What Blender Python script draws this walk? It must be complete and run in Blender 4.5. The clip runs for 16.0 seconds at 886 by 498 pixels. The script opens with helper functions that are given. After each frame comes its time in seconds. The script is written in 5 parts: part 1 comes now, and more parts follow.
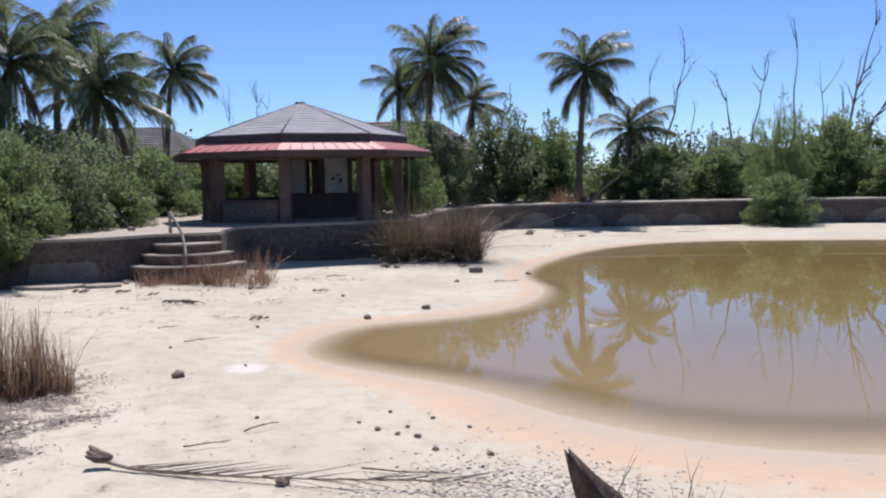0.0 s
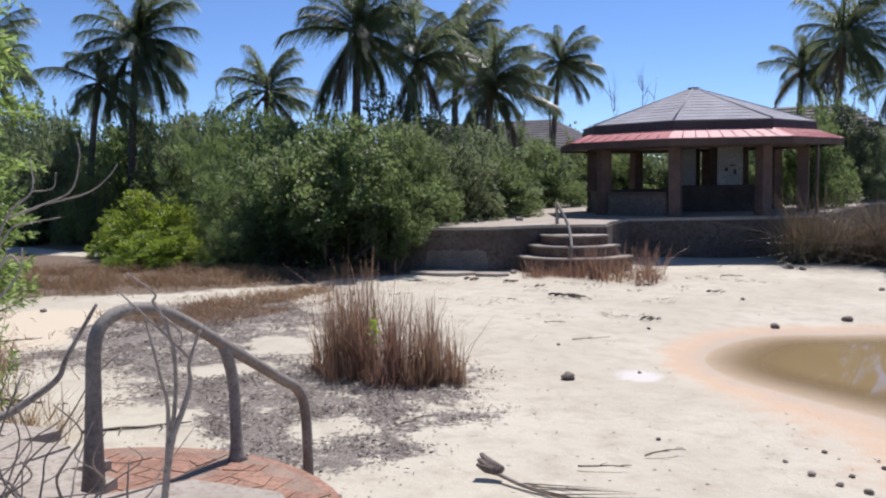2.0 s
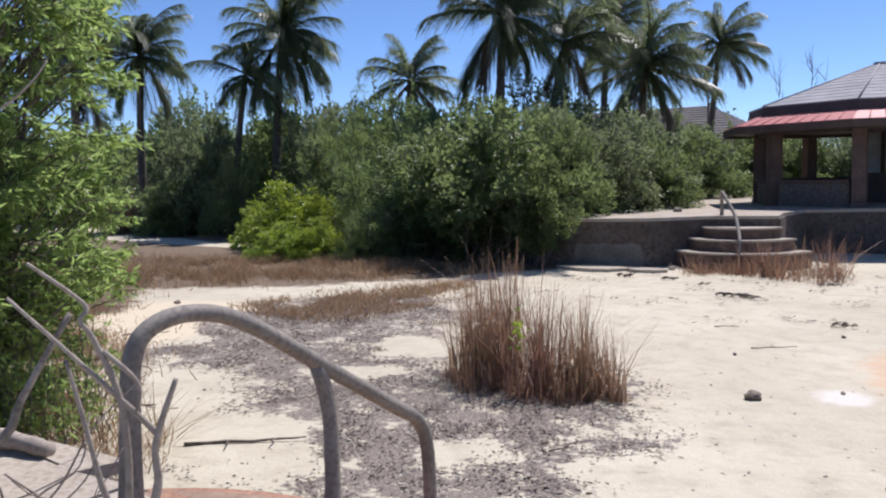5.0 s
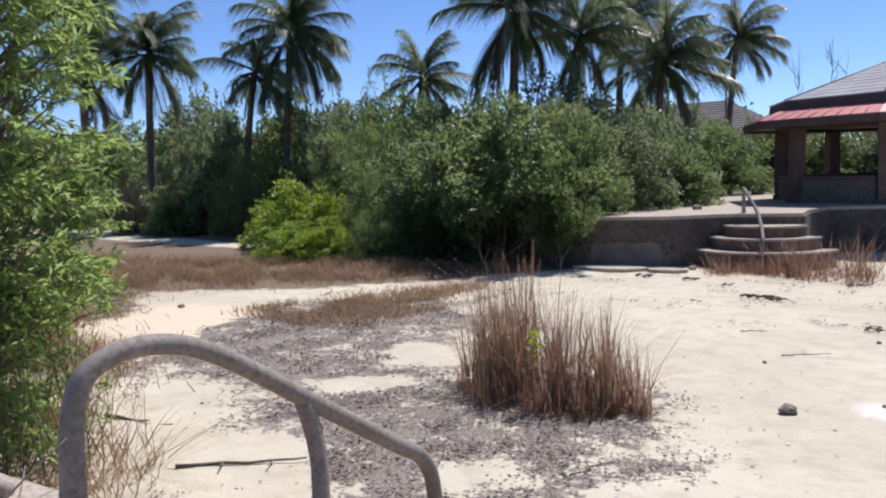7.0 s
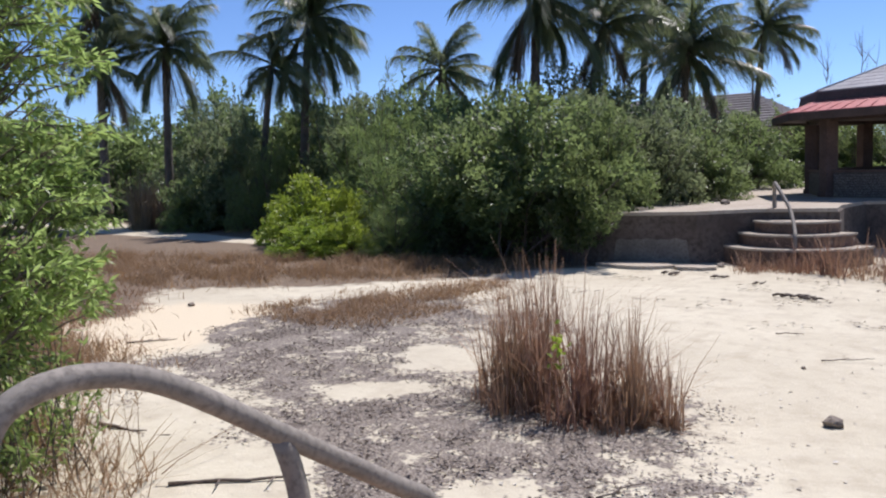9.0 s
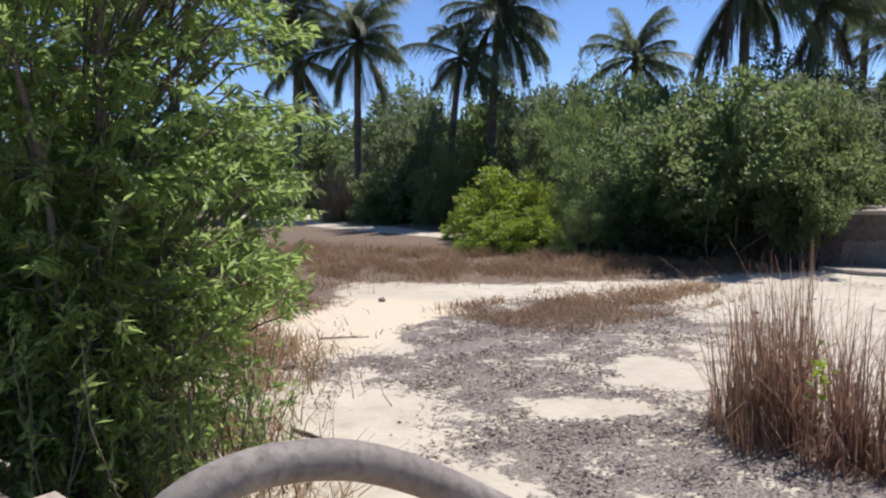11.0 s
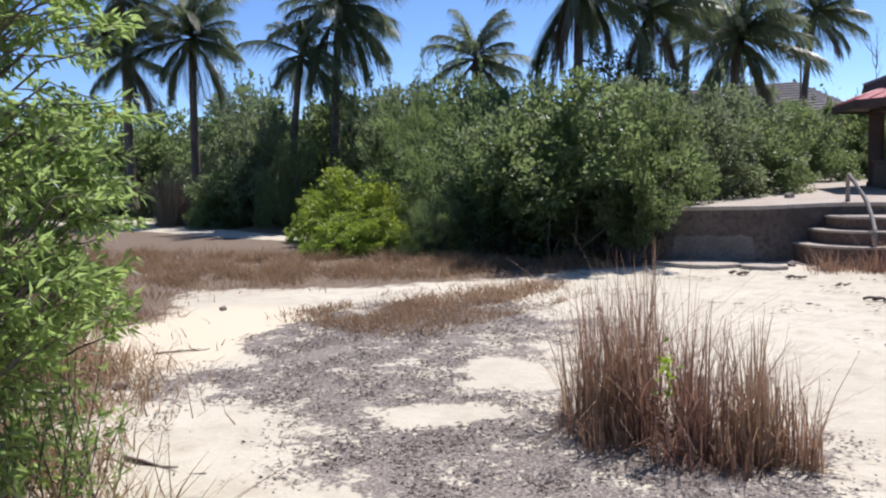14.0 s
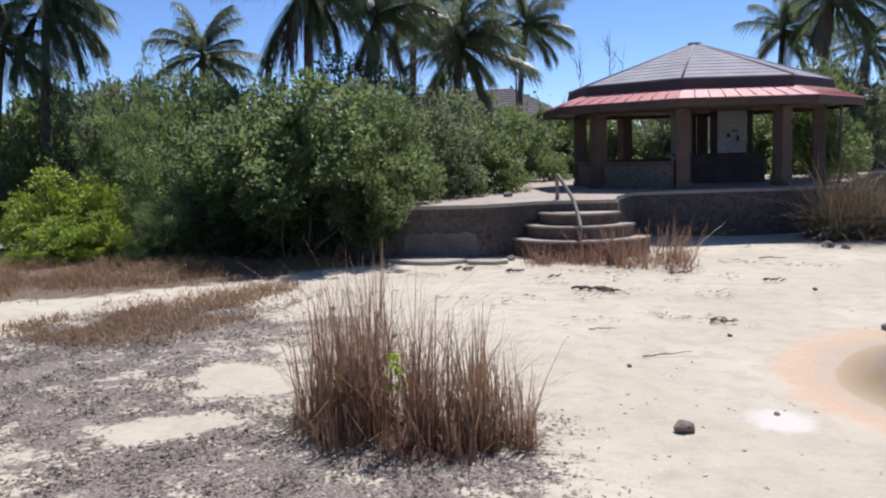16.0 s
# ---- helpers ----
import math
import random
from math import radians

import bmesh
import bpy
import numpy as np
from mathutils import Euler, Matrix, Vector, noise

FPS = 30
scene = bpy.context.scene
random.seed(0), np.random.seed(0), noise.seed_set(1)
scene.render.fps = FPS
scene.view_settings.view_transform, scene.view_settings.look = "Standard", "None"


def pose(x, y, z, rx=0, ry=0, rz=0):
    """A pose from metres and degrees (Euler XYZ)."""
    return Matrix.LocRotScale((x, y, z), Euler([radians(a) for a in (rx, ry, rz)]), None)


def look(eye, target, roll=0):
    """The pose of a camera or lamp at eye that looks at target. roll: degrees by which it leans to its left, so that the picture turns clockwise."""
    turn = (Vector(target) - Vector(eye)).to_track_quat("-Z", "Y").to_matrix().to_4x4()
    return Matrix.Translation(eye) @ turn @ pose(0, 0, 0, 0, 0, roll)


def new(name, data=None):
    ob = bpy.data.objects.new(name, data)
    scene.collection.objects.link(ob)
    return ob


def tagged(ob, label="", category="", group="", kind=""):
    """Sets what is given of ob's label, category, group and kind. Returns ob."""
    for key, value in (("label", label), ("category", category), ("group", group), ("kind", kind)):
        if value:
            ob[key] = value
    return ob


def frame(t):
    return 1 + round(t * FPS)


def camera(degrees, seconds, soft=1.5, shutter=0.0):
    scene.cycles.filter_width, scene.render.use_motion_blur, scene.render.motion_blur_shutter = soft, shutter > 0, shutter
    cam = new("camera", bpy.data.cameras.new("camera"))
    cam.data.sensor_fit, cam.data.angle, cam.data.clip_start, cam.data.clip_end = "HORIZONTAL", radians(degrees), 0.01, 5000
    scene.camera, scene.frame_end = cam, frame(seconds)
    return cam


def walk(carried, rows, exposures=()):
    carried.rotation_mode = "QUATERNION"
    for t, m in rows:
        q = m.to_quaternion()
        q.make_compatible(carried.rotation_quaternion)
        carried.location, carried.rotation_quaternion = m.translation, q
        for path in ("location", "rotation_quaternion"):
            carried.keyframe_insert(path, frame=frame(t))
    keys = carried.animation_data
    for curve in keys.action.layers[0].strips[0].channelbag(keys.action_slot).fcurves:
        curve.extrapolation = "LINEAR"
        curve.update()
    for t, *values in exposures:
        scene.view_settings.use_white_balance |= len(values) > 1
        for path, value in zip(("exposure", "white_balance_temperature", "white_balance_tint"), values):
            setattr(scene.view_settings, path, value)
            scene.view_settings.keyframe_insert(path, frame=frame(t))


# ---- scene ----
cam = camera(54.3, 16.0, soft=2.2)
METRES, EYE, TILT, LEAN, TURN = 6.6, 2.97, -2.0, 2.0, 0.0
ROWS = [
    (0.0, 0.0, 0.0, 0.0, 0.04, -2.72, -0.88),
    (0.5, -0.0175, 0.0484, 0.0005, 2.54, -2.86, -0.97),
    (1.0, -0.0365, 0.0939, -0.0008, 9.87, -3.24, -1.3),
    (1.5, -0.0625, 0.1483, -0.0027, 18.26, -3.55, -1.54),
    (2.0, -0.0975, 0.1948, -0.0067, 24.61, -3.74, -1.61),
    (2.5, -0.1224, 0.2391, -0.0145, 28.12, -3.93, -1.52),
    (3.0, -0.142, 0.2858, -0.0183, 30.97, -4.07, -1.47),
    (3.5, -0.1677, 0.323, -0.0231, 32.59, -4.14, -1.52),
    (4.0, -0.1874, 0.3545, -0.0317, 32.98, -4.2, -1.4),
    (4.5, -0.2051, 0.3903, -0.0316, 33.4, -4.29, -1.29),
    (5.0, -0.2252, 0.4213, -0.031, 34.12, -4.37, -1.38),
    (7.5, -0.2841, 0.5236, -0.0248, 35.03, -4.59, -1.04),
    (8.0, -0.2905, 0.5412, -0.0236, 33.86, -4.74, -0.92),
    (10.5, -0.4444, 0.6741, -0.0367, 45.07, -5.49, -1.1),
    (11.0, -0.4877, 0.6854, -0.0377, 48.18, -5.53, -1.13),
    (11.5, -0.5153, 0.687, -0.0404, 51.95, -5.56, -0.92),
    (12.0, -0.5336, 0.7154, -0.0411, 53.9, -5.66, -0.63),
    (12.5, -0.532, 0.7294, -0.0416, 53.24, -5.49, -0.7),
    (13.0, -0.5374, 0.7234, -0.0407, 50.36, -5.41, -0.89),
    (13.5, -0.5359, 0.7173, -0.0379, 45.21, -5.38, -0.83),
    (14.0, -0.5242, 0.7214, -0.0356, 37.91, -5.35, -0.71),
    (14.5, -0.5206, 0.7243, -0.0356, 32.23, -5.28, -0.72),
    (15.0, -0.5128, 0.7232, -0.0328, 27.74, -5.24, -0.72),
    (15.5, -0.5097, 0.7239, -0.0329, 23.04, -5.2, -0.76),
    (16.0, -0.5121, 0.7237, -0.0324, 20.57, -5.13, -0.77),
]
walk(cam, [(t, pose(0, 0, EYE, TILT, LEAN, TURN) @ pose(METRES * x, METRES * y, METRES * z, 90 + pitch, roll, yaw)) for t, x, y, z, yaw, pitch, roll in ROWS],
     exposures=[(0.0, 0.15, 6150, 18), (3.0, 0.15, 6150, 18), (5.0, 0.2, 6200, 18), (8.0, 0.25, 6250, 18), (11.0, 0.25, 6350, 18), (12.5, 0.5, 6550, 18), (14.5, 0.33, 6100, 18),
                (16.0, 0.17, 6180, 18)])

# ---- world, sun, exposure ----
SUN_ELEV, SUN_AZ = radians(60), radians(4)          # azimuth clockwise from +y
world = bpy.data.worlds.new("world")
scene.world = world
world.use_nodes = True
wn = world.node_tree
sky = wn.nodes.new("ShaderNodeTexSky")
sky.sky_type, sky.sun_disc = "NISHITA", False
sky.sun_elevation, sky.sun_rotation = SUN_ELEV, SUN_AZ
sky.altitude, sky.air_density, sky.dust_density, sky.ozone_density = 2200, 0.9, 0.0, 8.0
wn.nodes["Background"].inputs["Strength"].default_value = 0.117
wn.links.new(sky.outputs["Color"], wn.nodes["Background"].inputs["Color"])
sun = new("sun", bpy.data.lights.new("sun", "SUN"))
sun.data.energy, sun.data.angle, sun.data.color = 4.75, radians(0.53), (1.0, 0.96, 0.91)
sun.matrix_world = look((40 * math.sin(SUN_AZ) * math.cos(SUN_ELEV), 40 * math.cos(SUN_AZ) * math.cos(SUN_ELEV), 40 * math.sin(SUN_ELEV)), (0, 0, 0))


# ---- materials ----
def mat_new(name):
    m = bpy.data.materials.new(name)
    m.use_nodes = True
    return m, m.node_tree, m.node_tree.nodes["Principled BSDF"]


def nd(nt, kind, **kw):
    n = nt.nodes.new("ShaderNode" + kind)
    for k, v in kw.items():
        n.inputs[k].default_value = v
    return n


def noise_tex(nt, scale, detail=4.0, rough=0.55, vec=None):
    n = nd(nt, "TexNoise", Scale=scale, Detail=detail, Roughness=rough)
    nt.links.new(vec or geo_pos(nt), n.inputs["Vector"])
    return n.outputs["Fac"]


def geo_pos(nt):
    return nt.nodes.new("ShaderNodeNewGeometry").outputs["Position"]


def obj_pos(nt):
    return nt.nodes.new("ShaderNodeTexCoord").outputs["Object"]


def ramp(nt, fac, stops):
    r = nt.nodes.new("ShaderNodeValToRGB")
    el = r.color_ramp.elements
    while len(el) < len(stops):
        el.new(0.5)
    for e, (p, c) in zip(el, stops):
        e.position, e.color = p, (*c, 1) if len(c) == 3 else c
    nt.links.new(fac, r.inputs["Fac"])
    return r.outputs["Color"]


def mixc(nt, fac, a, b, mode="MIX"):
    m = nt.nodes.new("ShaderNodeMix")
    m.data_type, m.blend_type = "RGBA", mode
    for sock, v in ((m.inputs[0], fac), (m.inputs[6], a), (m.inputs[7], b)):
        if isinstance(v, (int, float)):
            sock.default_value = v
        elif isinstance(v, tuple):
            sock.default_value = (*v, 1)
        else:
            nt.links.new(v, sock)
    return m.outputs[2]


def maths(nt, op, a, b=0.0, c=0.0):
    m = nt.nodes.new("ShaderNodeMath")
    m.operation = op
    for sock, v in zip(m.inputs, (a, b, c)):
        if isinstance(v, (int, float)):
            sock.default_value = v
        else:
            nt.links.new(v, sock)
    return m.outputs[0]


def smooth(nt, v, lo, hi):
    m = nt.nodes.new("ShaderNodeMapRange")
    m.interpolation_type = "SMOOTHSTEP"
    nt.links.new(v, m.inputs[0])
    m.inputs[1].default_value, m.inputs[2].default_value = lo, hi
    return m.outputs[0]


def bump(nt, bsdf, height, strength, dist):
    b = nd(nt, "Bump", Strength=strength, Distance=dist)
    nt.links.new(height, b.inputs["Height"])
    nt.links.new(b.outputs["Normal"], bsdf.inputs["Normal"])


def weathered(name, a, b, c, scale=3.0, fine=40.0, rough=0.8, relief=0.3, dist=0.01, metal=0.0, local=False):
    """A surface of three tones: broad stains from a to b, fine grain towards c."""
    m, nt, p = mat_new(name)
    vec = obj_pos(nt) if local else geo_pos(nt)
    big, small = noise_tex(nt, scale, 5, 0.6, vec), noise_tex(nt, fine, 4, 0.6, vec)
    col = ramp(nt, big, [(0.32, a), (0.68, b)])
    col = mixc(nt, ramp(nt, small, [(0.45, (0, 0, 0)), (0.72, (1, 1, 1))]), col, c)
    nt.links.new(col, p.inputs["Base Color"])
    nt.links.new(maths(nt, "MULTIPLY_ADD", small, 0.25, rough - 0.12), p.inputs["Roughness"])
    p.inputs["Metallic"].default_value = metal
    bump(nt, p, maths(nt, "ADD", maths(nt, "MULTIPLY", big, 0.6), small), relief, dist)
    return m


def leafy(name, dark, light, spot, gloss=0.35, through_light=0.35, glow=(0.20, 0.26, 0.02)):
    """Leaves: tone by leaf and by place, a waxy face and some light let through."""
    m, nt, p = mat_new(name)
    geo = nt.nodes.new("ShaderNodeNewGeometry")
    info = nt.nodes.new("ShaderNodeObjectInfo")
    broad = noise_tex(nt, 0.9, 3, 0.5, geo.outputs["Position"])
    col = ramp(nt, geo.outputs["Random Per Island"], [(0.0, dark), (0.72, light), (0.985, light), (1.0, spot)])
    col = mixc(nt, ramp(nt, broad, [(0.35, (0.0,) * 3), (0.7, (0.55,) * 3)]), col, dark)
    hue = nd(nt, "HueSaturation")
    nt.links.new(maths(nt, "MULTIPLY_ADD", info.outputs["Random"], 0.035, 0.483), hue.inputs["Hue"])
    nt.links.new(maths(nt, "MULTIPLY_ADD", info.outputs["Random"], 0.35, 0.85), hue.inputs["Value"])
    nt.links.new(col, hue.inputs["Color"])
    nt.links.new(hue.outputs["Color"], p.inputs["Base Color"])
    p.inputs["Roughness"].default_value = 0.7 - gloss
    tr = nt.nodes.new("ShaderNodeBsdfTranslucent")
    warm = mixc(nt, 0.5, hue.outputs["Color"], glow)
    nt.links.new(warm, tr.inputs["Color"])
    mx = nt.nodes.new("ShaderNodeMixShader")
    mx.inputs[0].default_value = through_light
    nt.links.new(p.outputs[0], mx.inputs[1])
    nt.links.new(tr.outputs[0], mx.inputs[2])
    nt.links.new(mx.outputs[0], nt.nodes["Material Output"].inputs["Surface"])
    return m


def make_ground_mat():
    m, nt, p = mat_new("sand_and_marl")
    pos = geo_pos(nt)
    n1, n2, n3 = noise_tex(nt, 0.35, 5, 0.6, pos), noise_tex(nt, 2.6, 5, 0.65, pos), noise_tex(nt, 45, 3, 0.6, pos)
    n4 = noise_tex(nt, 11, 4, 0.6, pos)
    sand = ramp(nt, n1, [(0.3, (0.47, 0.42, 0.305)), (0.7, (0.595, 0.545, 0.41))])
    sand = mixc(nt, ramp(nt, n2, [(0.47, (0, 0, 0)), (0.72, (0.8,) * 3)]), sand, (0.40, 0.348, 0.25))
    sand = mixc(nt, ramp(nt, n4, [(0.58, (0, 0, 0)), (0.8, (0.5,) * 3)]), sand, (0.67, 0.62, 0.525))
    sand = mixc(nt, ramp(nt, n3, [(0.6, (0, 0, 0)), (0.8, (0.45,) * 3)]), sand, (0.27, 0.23, 0.18))

    def attr(name):
        a = nt.nodes.new("ShaderNodeAttribute")
        a.attribute_name = name
        return a.outputs["Fac"]
    # yellowish marl where the ground dries out, orange rim of the pond
    sand = mixc(nt, smooth(nt, maths(nt, "MULTIPLY_ADD", n2, 0.5, attr("marl")), 0.6, 0.95), sand, (0.62, 0.53, 0.37))
    sand = mixc(nt, smooth(nt, maths(nt, "MULTIPLY_ADD", n4, 0.4, attr("chalk")), 0.5, 1.25), sand, (0.64, 0.60, 0.52))
    rim = maths(nt, "MULTIPLY_ADD", maths(nt, "SUBTRACT", n2, 0.5), 0.8, attr("rim"))
    rimcol = ramp(nt, rim, [(0.1, (0.59, 0.465, 0.335)), (0.55, (0.58, 0.415, 0.265)), (0.95, (0.49, 0.395, 0.285))])
    col = mixc(nt, smooth(nt, rim, 0.10, 0.65), sand, rimcol)
    # dead-leaf litter trodden into the sand
    lit = maths(nt, "MULTIPLY_ADD", maths(nt, "SUBTRACT", n2, 0.5), 2.0, attr("litter"))
    lit = maths(nt, "MULTIPLY_ADD", maths(nt, "SUBTRACT", n4, 0.5), 1.4, lit)
    n5 = noise_tex(nt, 38, 6, 0.7, pos)
    litcol = ramp(nt, n5, [(0.36, (0.075, 0.058, 0.045)), (0.5, (0.19, 0.158, 0.125)), (0.64, (0.40, 0.36, 0.30))])
    col = mixc(nt, smooth(nt, lit, 0.36, 0.62), col, litcol)
    soil = maths(nt, "MULTIPLY_ADD", maths(nt, "SUBTRACT", n2, 0.5), 0.8, attr("soil"))
    soilcol = ramp(nt, n4, [(0.3, (0.10, 0.07, 0.045)), (0.7, (0.22, 0.16, 0.10))])
    col = mixc(nt, smooth(nt, soil, 0.4, 0.65), col, soilcol)
    nt.links.new(col, p.inputs["Base Color"])
    p.inputs["Roughness"].default_value = 0.92
    bump(nt, p, maths(nt, "ADD", maths(nt, "MULTIPLY", n4, 0.8), maths(nt, "MULTIPLY", n3, 0.5)), 0.55, 0.03)
    return m


def make_water():
    m, nt, p = mat_new("pond_water")
    pos = geo_pos(nt)
    n = noise_tex(nt, 0.3, 3, 0.5, pos)
    d = nt.nodes.new("ShaderNodeAttribute")
    d.attribute_name = "depth"
    deep = ramp(nt, n, [(0.3, (0.225, 0.155, 0.045)), (0.7, (0.255, 0.185, 0.07))])
    nt.links.new(mixc(nt, smooth(nt, d.outputs["Fac"], 0.02, 0.45), (0.30, 0.215, 0.105), deep), p.inputs["Base Color"])
    p.inputs["Roughness"].default_value = 0.015
    p.inputs["IOR"].default_value = 1.33
    p.inputs["Specular IOR Level"].default_value = 0.3
    tr = nt.nodes.new("ShaderNodeBsdfTransparent")
    tr.inputs["Color"].default_value = (0.97, 0.95, 0.90, 1)
    mx = nt.nodes.new("ShaderNodeMixShader")
    a = nt.nodes.new("ShaderNodeAttribute")
    a.attribute_name = "depth"
    nt.links.new(smooth(nt, a.outputs["Fac"], -0.01, 0.07), mx.inputs[0])
    nt.links.new(tr.outputs[0], mx.inputs[1])
    nt.links.new(p.outputs[0], mx.inputs[2])
    nt.links.new(mx.outputs[0], nt.nodes["Material Output"].inputs["Surface"])
    bump(nt, p, noise_tex(nt, 2.5, 3, 0.5, pos), 0.02, 0.02)
    return m


M_GROUND, M_WATER = make_ground_mat(), make_water()
M_DECK = weathered("deck_concrete", (0.36, 0.305, 0.235), (0.48, 0.425, 0.34), (0.27, 0.22, 0.165), 0.8, 22, 0.9, 0.4, 0.01)
# render tone darkened to deepen the shade on faces below the coping
M_POOLWALL_SHADED = weathered("shaded_pool_wall_render", (0.075, 0.055, 0.043), (0.165, 0.132, 0.107), (0.055, 0.042, 0.033), 0.7, 9, 0.9, 0.4, 0.02)
M_PALE = weathered("pale_render", (0.14, 0.122, 0.10), (0.25, 0.225, 0.19), (0.11, 0.095, 0.08), 1.6, 18, 0.9, 0.3, 0.01)
M_TILE = weathered("terracotta_tile", (0.27, 0.135, 0.08), (0.47, 0.265, 0.165), (0.17, 0.10, 0.068), 3.2, 26, 0.8, 0.5, 0.008)
M_GROUT = weathered("sandy_grout", (0.27, 0.18, 0.125), (0.40, 0.285, 0.20), (0.2, 0.14, 0.10), 5, 60, 0.95, 0.4, 0.006)
M_RAIL = weathered("rail_render", (0.19, 0.168, 0.135), (0.31, 0.275, 0.225), (0.145, 0.125, 0.10), 4, 34, 0.75, 0.4, 0.006)
M_SHINGLE = weathered("grey_shingle", (0.27, 0.265, 0.27), (0.39, 0.385, 0.39), (0.21, 0.205, 0.21), 1.2, 25, 0.85, 0.4, 0.01)
M_RED = weathered("faded_red_metal", (0.42, 0.095, 0.085), (0.55, 0.17, 0.15), (0.36, 0.12, 0.10), 1.3, 14, 0.55, 0.15, 0.004)
M_DARKWOOD = weathered("dark_fascia", (0.055, 0.035, 0.03), (0.10, 0.065, 0.055), (0.04, 0.03, 0.025), 2, 20, 0.7, 0.3, 0.005)
M_POST = weathered("reddish_post", (0.105, 0.066, 0.053), (0.165, 0.108, 0.088), (0.085, 0.055, 0.045), 2, 16, 0.8, 0.5, 0.01)
M_STONE = weathered("pebble_stone", (0.15, 0.125, 0.105), (0.28, 0.25, 0.215), (0.10, 0.085, 0.07), 7, 35, 0.8, 0.4, 0.01)
M_MORTAR = weathered("mortar", (0.09, 0.075, 0.065), (0.14, 0.12, 0.10), (0.07, 0.06, 0.05), 4, 30, 0.95, 0.4, 0.01)
M_PANEL = weathered("whitewashed_panel", (0.42, 0.44, 0.46), (0.58, 0.60, 0.61), (0.30, 0.31, 0.32), 1.5, 14, 0.8, 0.2, 0.004)
M_BARK = weathered("grey_bark", (0.10, 0.08, 0.06), (0.20, 0.165, 0.13), (0.07, 0.055, 0.04), 3, 25, 0.9, 0.6, 0.02)
M_DEADWOOD = weathered("bleached_deadwood", (0.30, 0.25, 0.20), (0.46, 0.40, 0.33), (0.20, 0.16, 0.12), 5, 40, 0.85, 0.5, 0.006)
M_DEADDARK = weathered("dark_deadwood", (0.12, 0.09, 0.07), (0.24, 0.19, 0.15), (0.08, 0.06, 0.05), 4, 30, 0.9, 0.5, 0.01)
M_BRUSH = weathered("grey_brushwood", (0.20, 0.165, 0.13), (0.34, 0.29, 0.24), (0.13, 0.105, 0.08), 4, 35, 0.85, 0.5, 0.006)
M_PALMTRUNK = weathered("palm_trunk", (0.085, 0.07, 0.056), (0.16, 0.135, 0.11), (0.06, 0.05, 0.04), 2.5, 20, 0.9, 0.6, 0.02)
M_ROOFTILE = weathered("old_roof_tile", (0.16, 0.14, 0.13), (0.26, 0.235, 0.215), (0.11, 0.10, 0.09), 1.4, 15, 0.85, 0.4, 0.01)
M_HOUSE = weathered("house_wall", (0.34, 0.31, 0.26), (0.44, 0.41, 0.35), (0.25, 0.22, 0.18), 1.0, 15, 0.9, 0.2, 0.005)
M_ROCK = weathered("rubble", (0.20, 0.16, 0.12), (0.32, 0.27, 0.21), (0.13, 0.10, 0.08), 7, 45, 0.9, 0.5, 0.01)
M_METAL = weathered("rusted_pipe", (0.14, 0.10, 0.08), (0.22, 0.17, 0.14), (0.25, 0.11, 0.06), 6, 40, 0.6, 0.3, 0.003, 0.5)
# brown riser tone with the risers' shade darkened into it
M_STEPBROWN_SHADED = weathered("shaded_brown_step_render", (0.10, 0.06, 0.042), (0.19, 0.12, 0.085), (0.07, 0.045, 0.034), 2.5, 18, 0.85, 0.4, 0.01)
M_SHEATH = weathered("dry_sheath", (0.10, 0.07, 0.055), (0.19, 0.135, 0.10), (0.07, 0.05, 0.04), 6, 60, 0.7, 0.5, 0.006)
M_GLASSDARK = weathered("dark_window", (0.02, 0.022, 0.025), (0.04, 0.042, 0.045), (0.015,) * 3, 2, 20, 0.2, 0.05, 0.002)
M_LEAF = leafy("shrub_leaf", (0.065, 0.105, 0.048), (0.155, 0.21, 0.092), (0.26, 0.26, 0.09), 0.34, 0.6, glow=(0.32, 0.41, 0.13))
M_LEAF_B = leafy("bright_shrub_leaf", (0.15, 0.22, 0.03), (0.31, 0.39, 0.065), (0.40, 0.40, 0.07), 0.3, 0.5, glow=(0.42, 0.52, 0.05))
M_LEAF_N = leafy("young_tree_leaf", (0.12, 0.19, 0.065), (0.25, 0.34, 0.115), (0.60, 0.46, 0.04), 0.38, 0.75, glow=(0.50, 0.68, 0.20))
M_LEAF_G = leafy("grey_green_leaf", (0.085, 0.12, 0.068), (0.18, 0.22, 0.125), (0.28, 0.26, 0.13), 0.34, 0.6, glow=(0.31, 0.37, 0.16))
M_LEAF_F = leafy("feathery_leaf", (0.10, 0.15, 0.06), (0.19, 0.25, 0.10), (0.26, 0.28, 0.12), 0.2, 0.55, glow=(0.32, 0.42, 0.12))
M_LEAF_FAR = leafy("far_leaf", (0.035, 0.062, 0.03), (0.085, 0.125, 0.06), (0.12, 0.14, 0.07), 0.1, 0.3)
M_FROND = leafy("palm_frond_leaf", (0.080, 0.105, 0.060), (0.180, 0.215, 0.120), (0.28, 0.25, 0.14), 0.32, 0.55, glow=(0.30, 0.36, 0.15))
M_FROND_DRY = leafy("dry_frond", (0.13, 0.10, 0.06), (0.24, 0.19, 0.12), (0.3, 0.26, 0.18), 0.2, 0.2, glow=(0.24, 0.15, 0.09))
M_REED = leafy("dry_reed", (0.17, 0.095, 0.06), (0.42, 0.265, 0.175), (0.58, 0.47, 0.36), 0.2, 0.4, glow=(0.44, 0.26, 0.16))
M_DRYGRASS = leafy("dry_grass", (0.155, 0.092, 0.05), (0.36, 0.23, 0.135), (0.48, 0.38, 0.24), 0.1, 0.4, glow=(0.40, 0.25, 0.13))
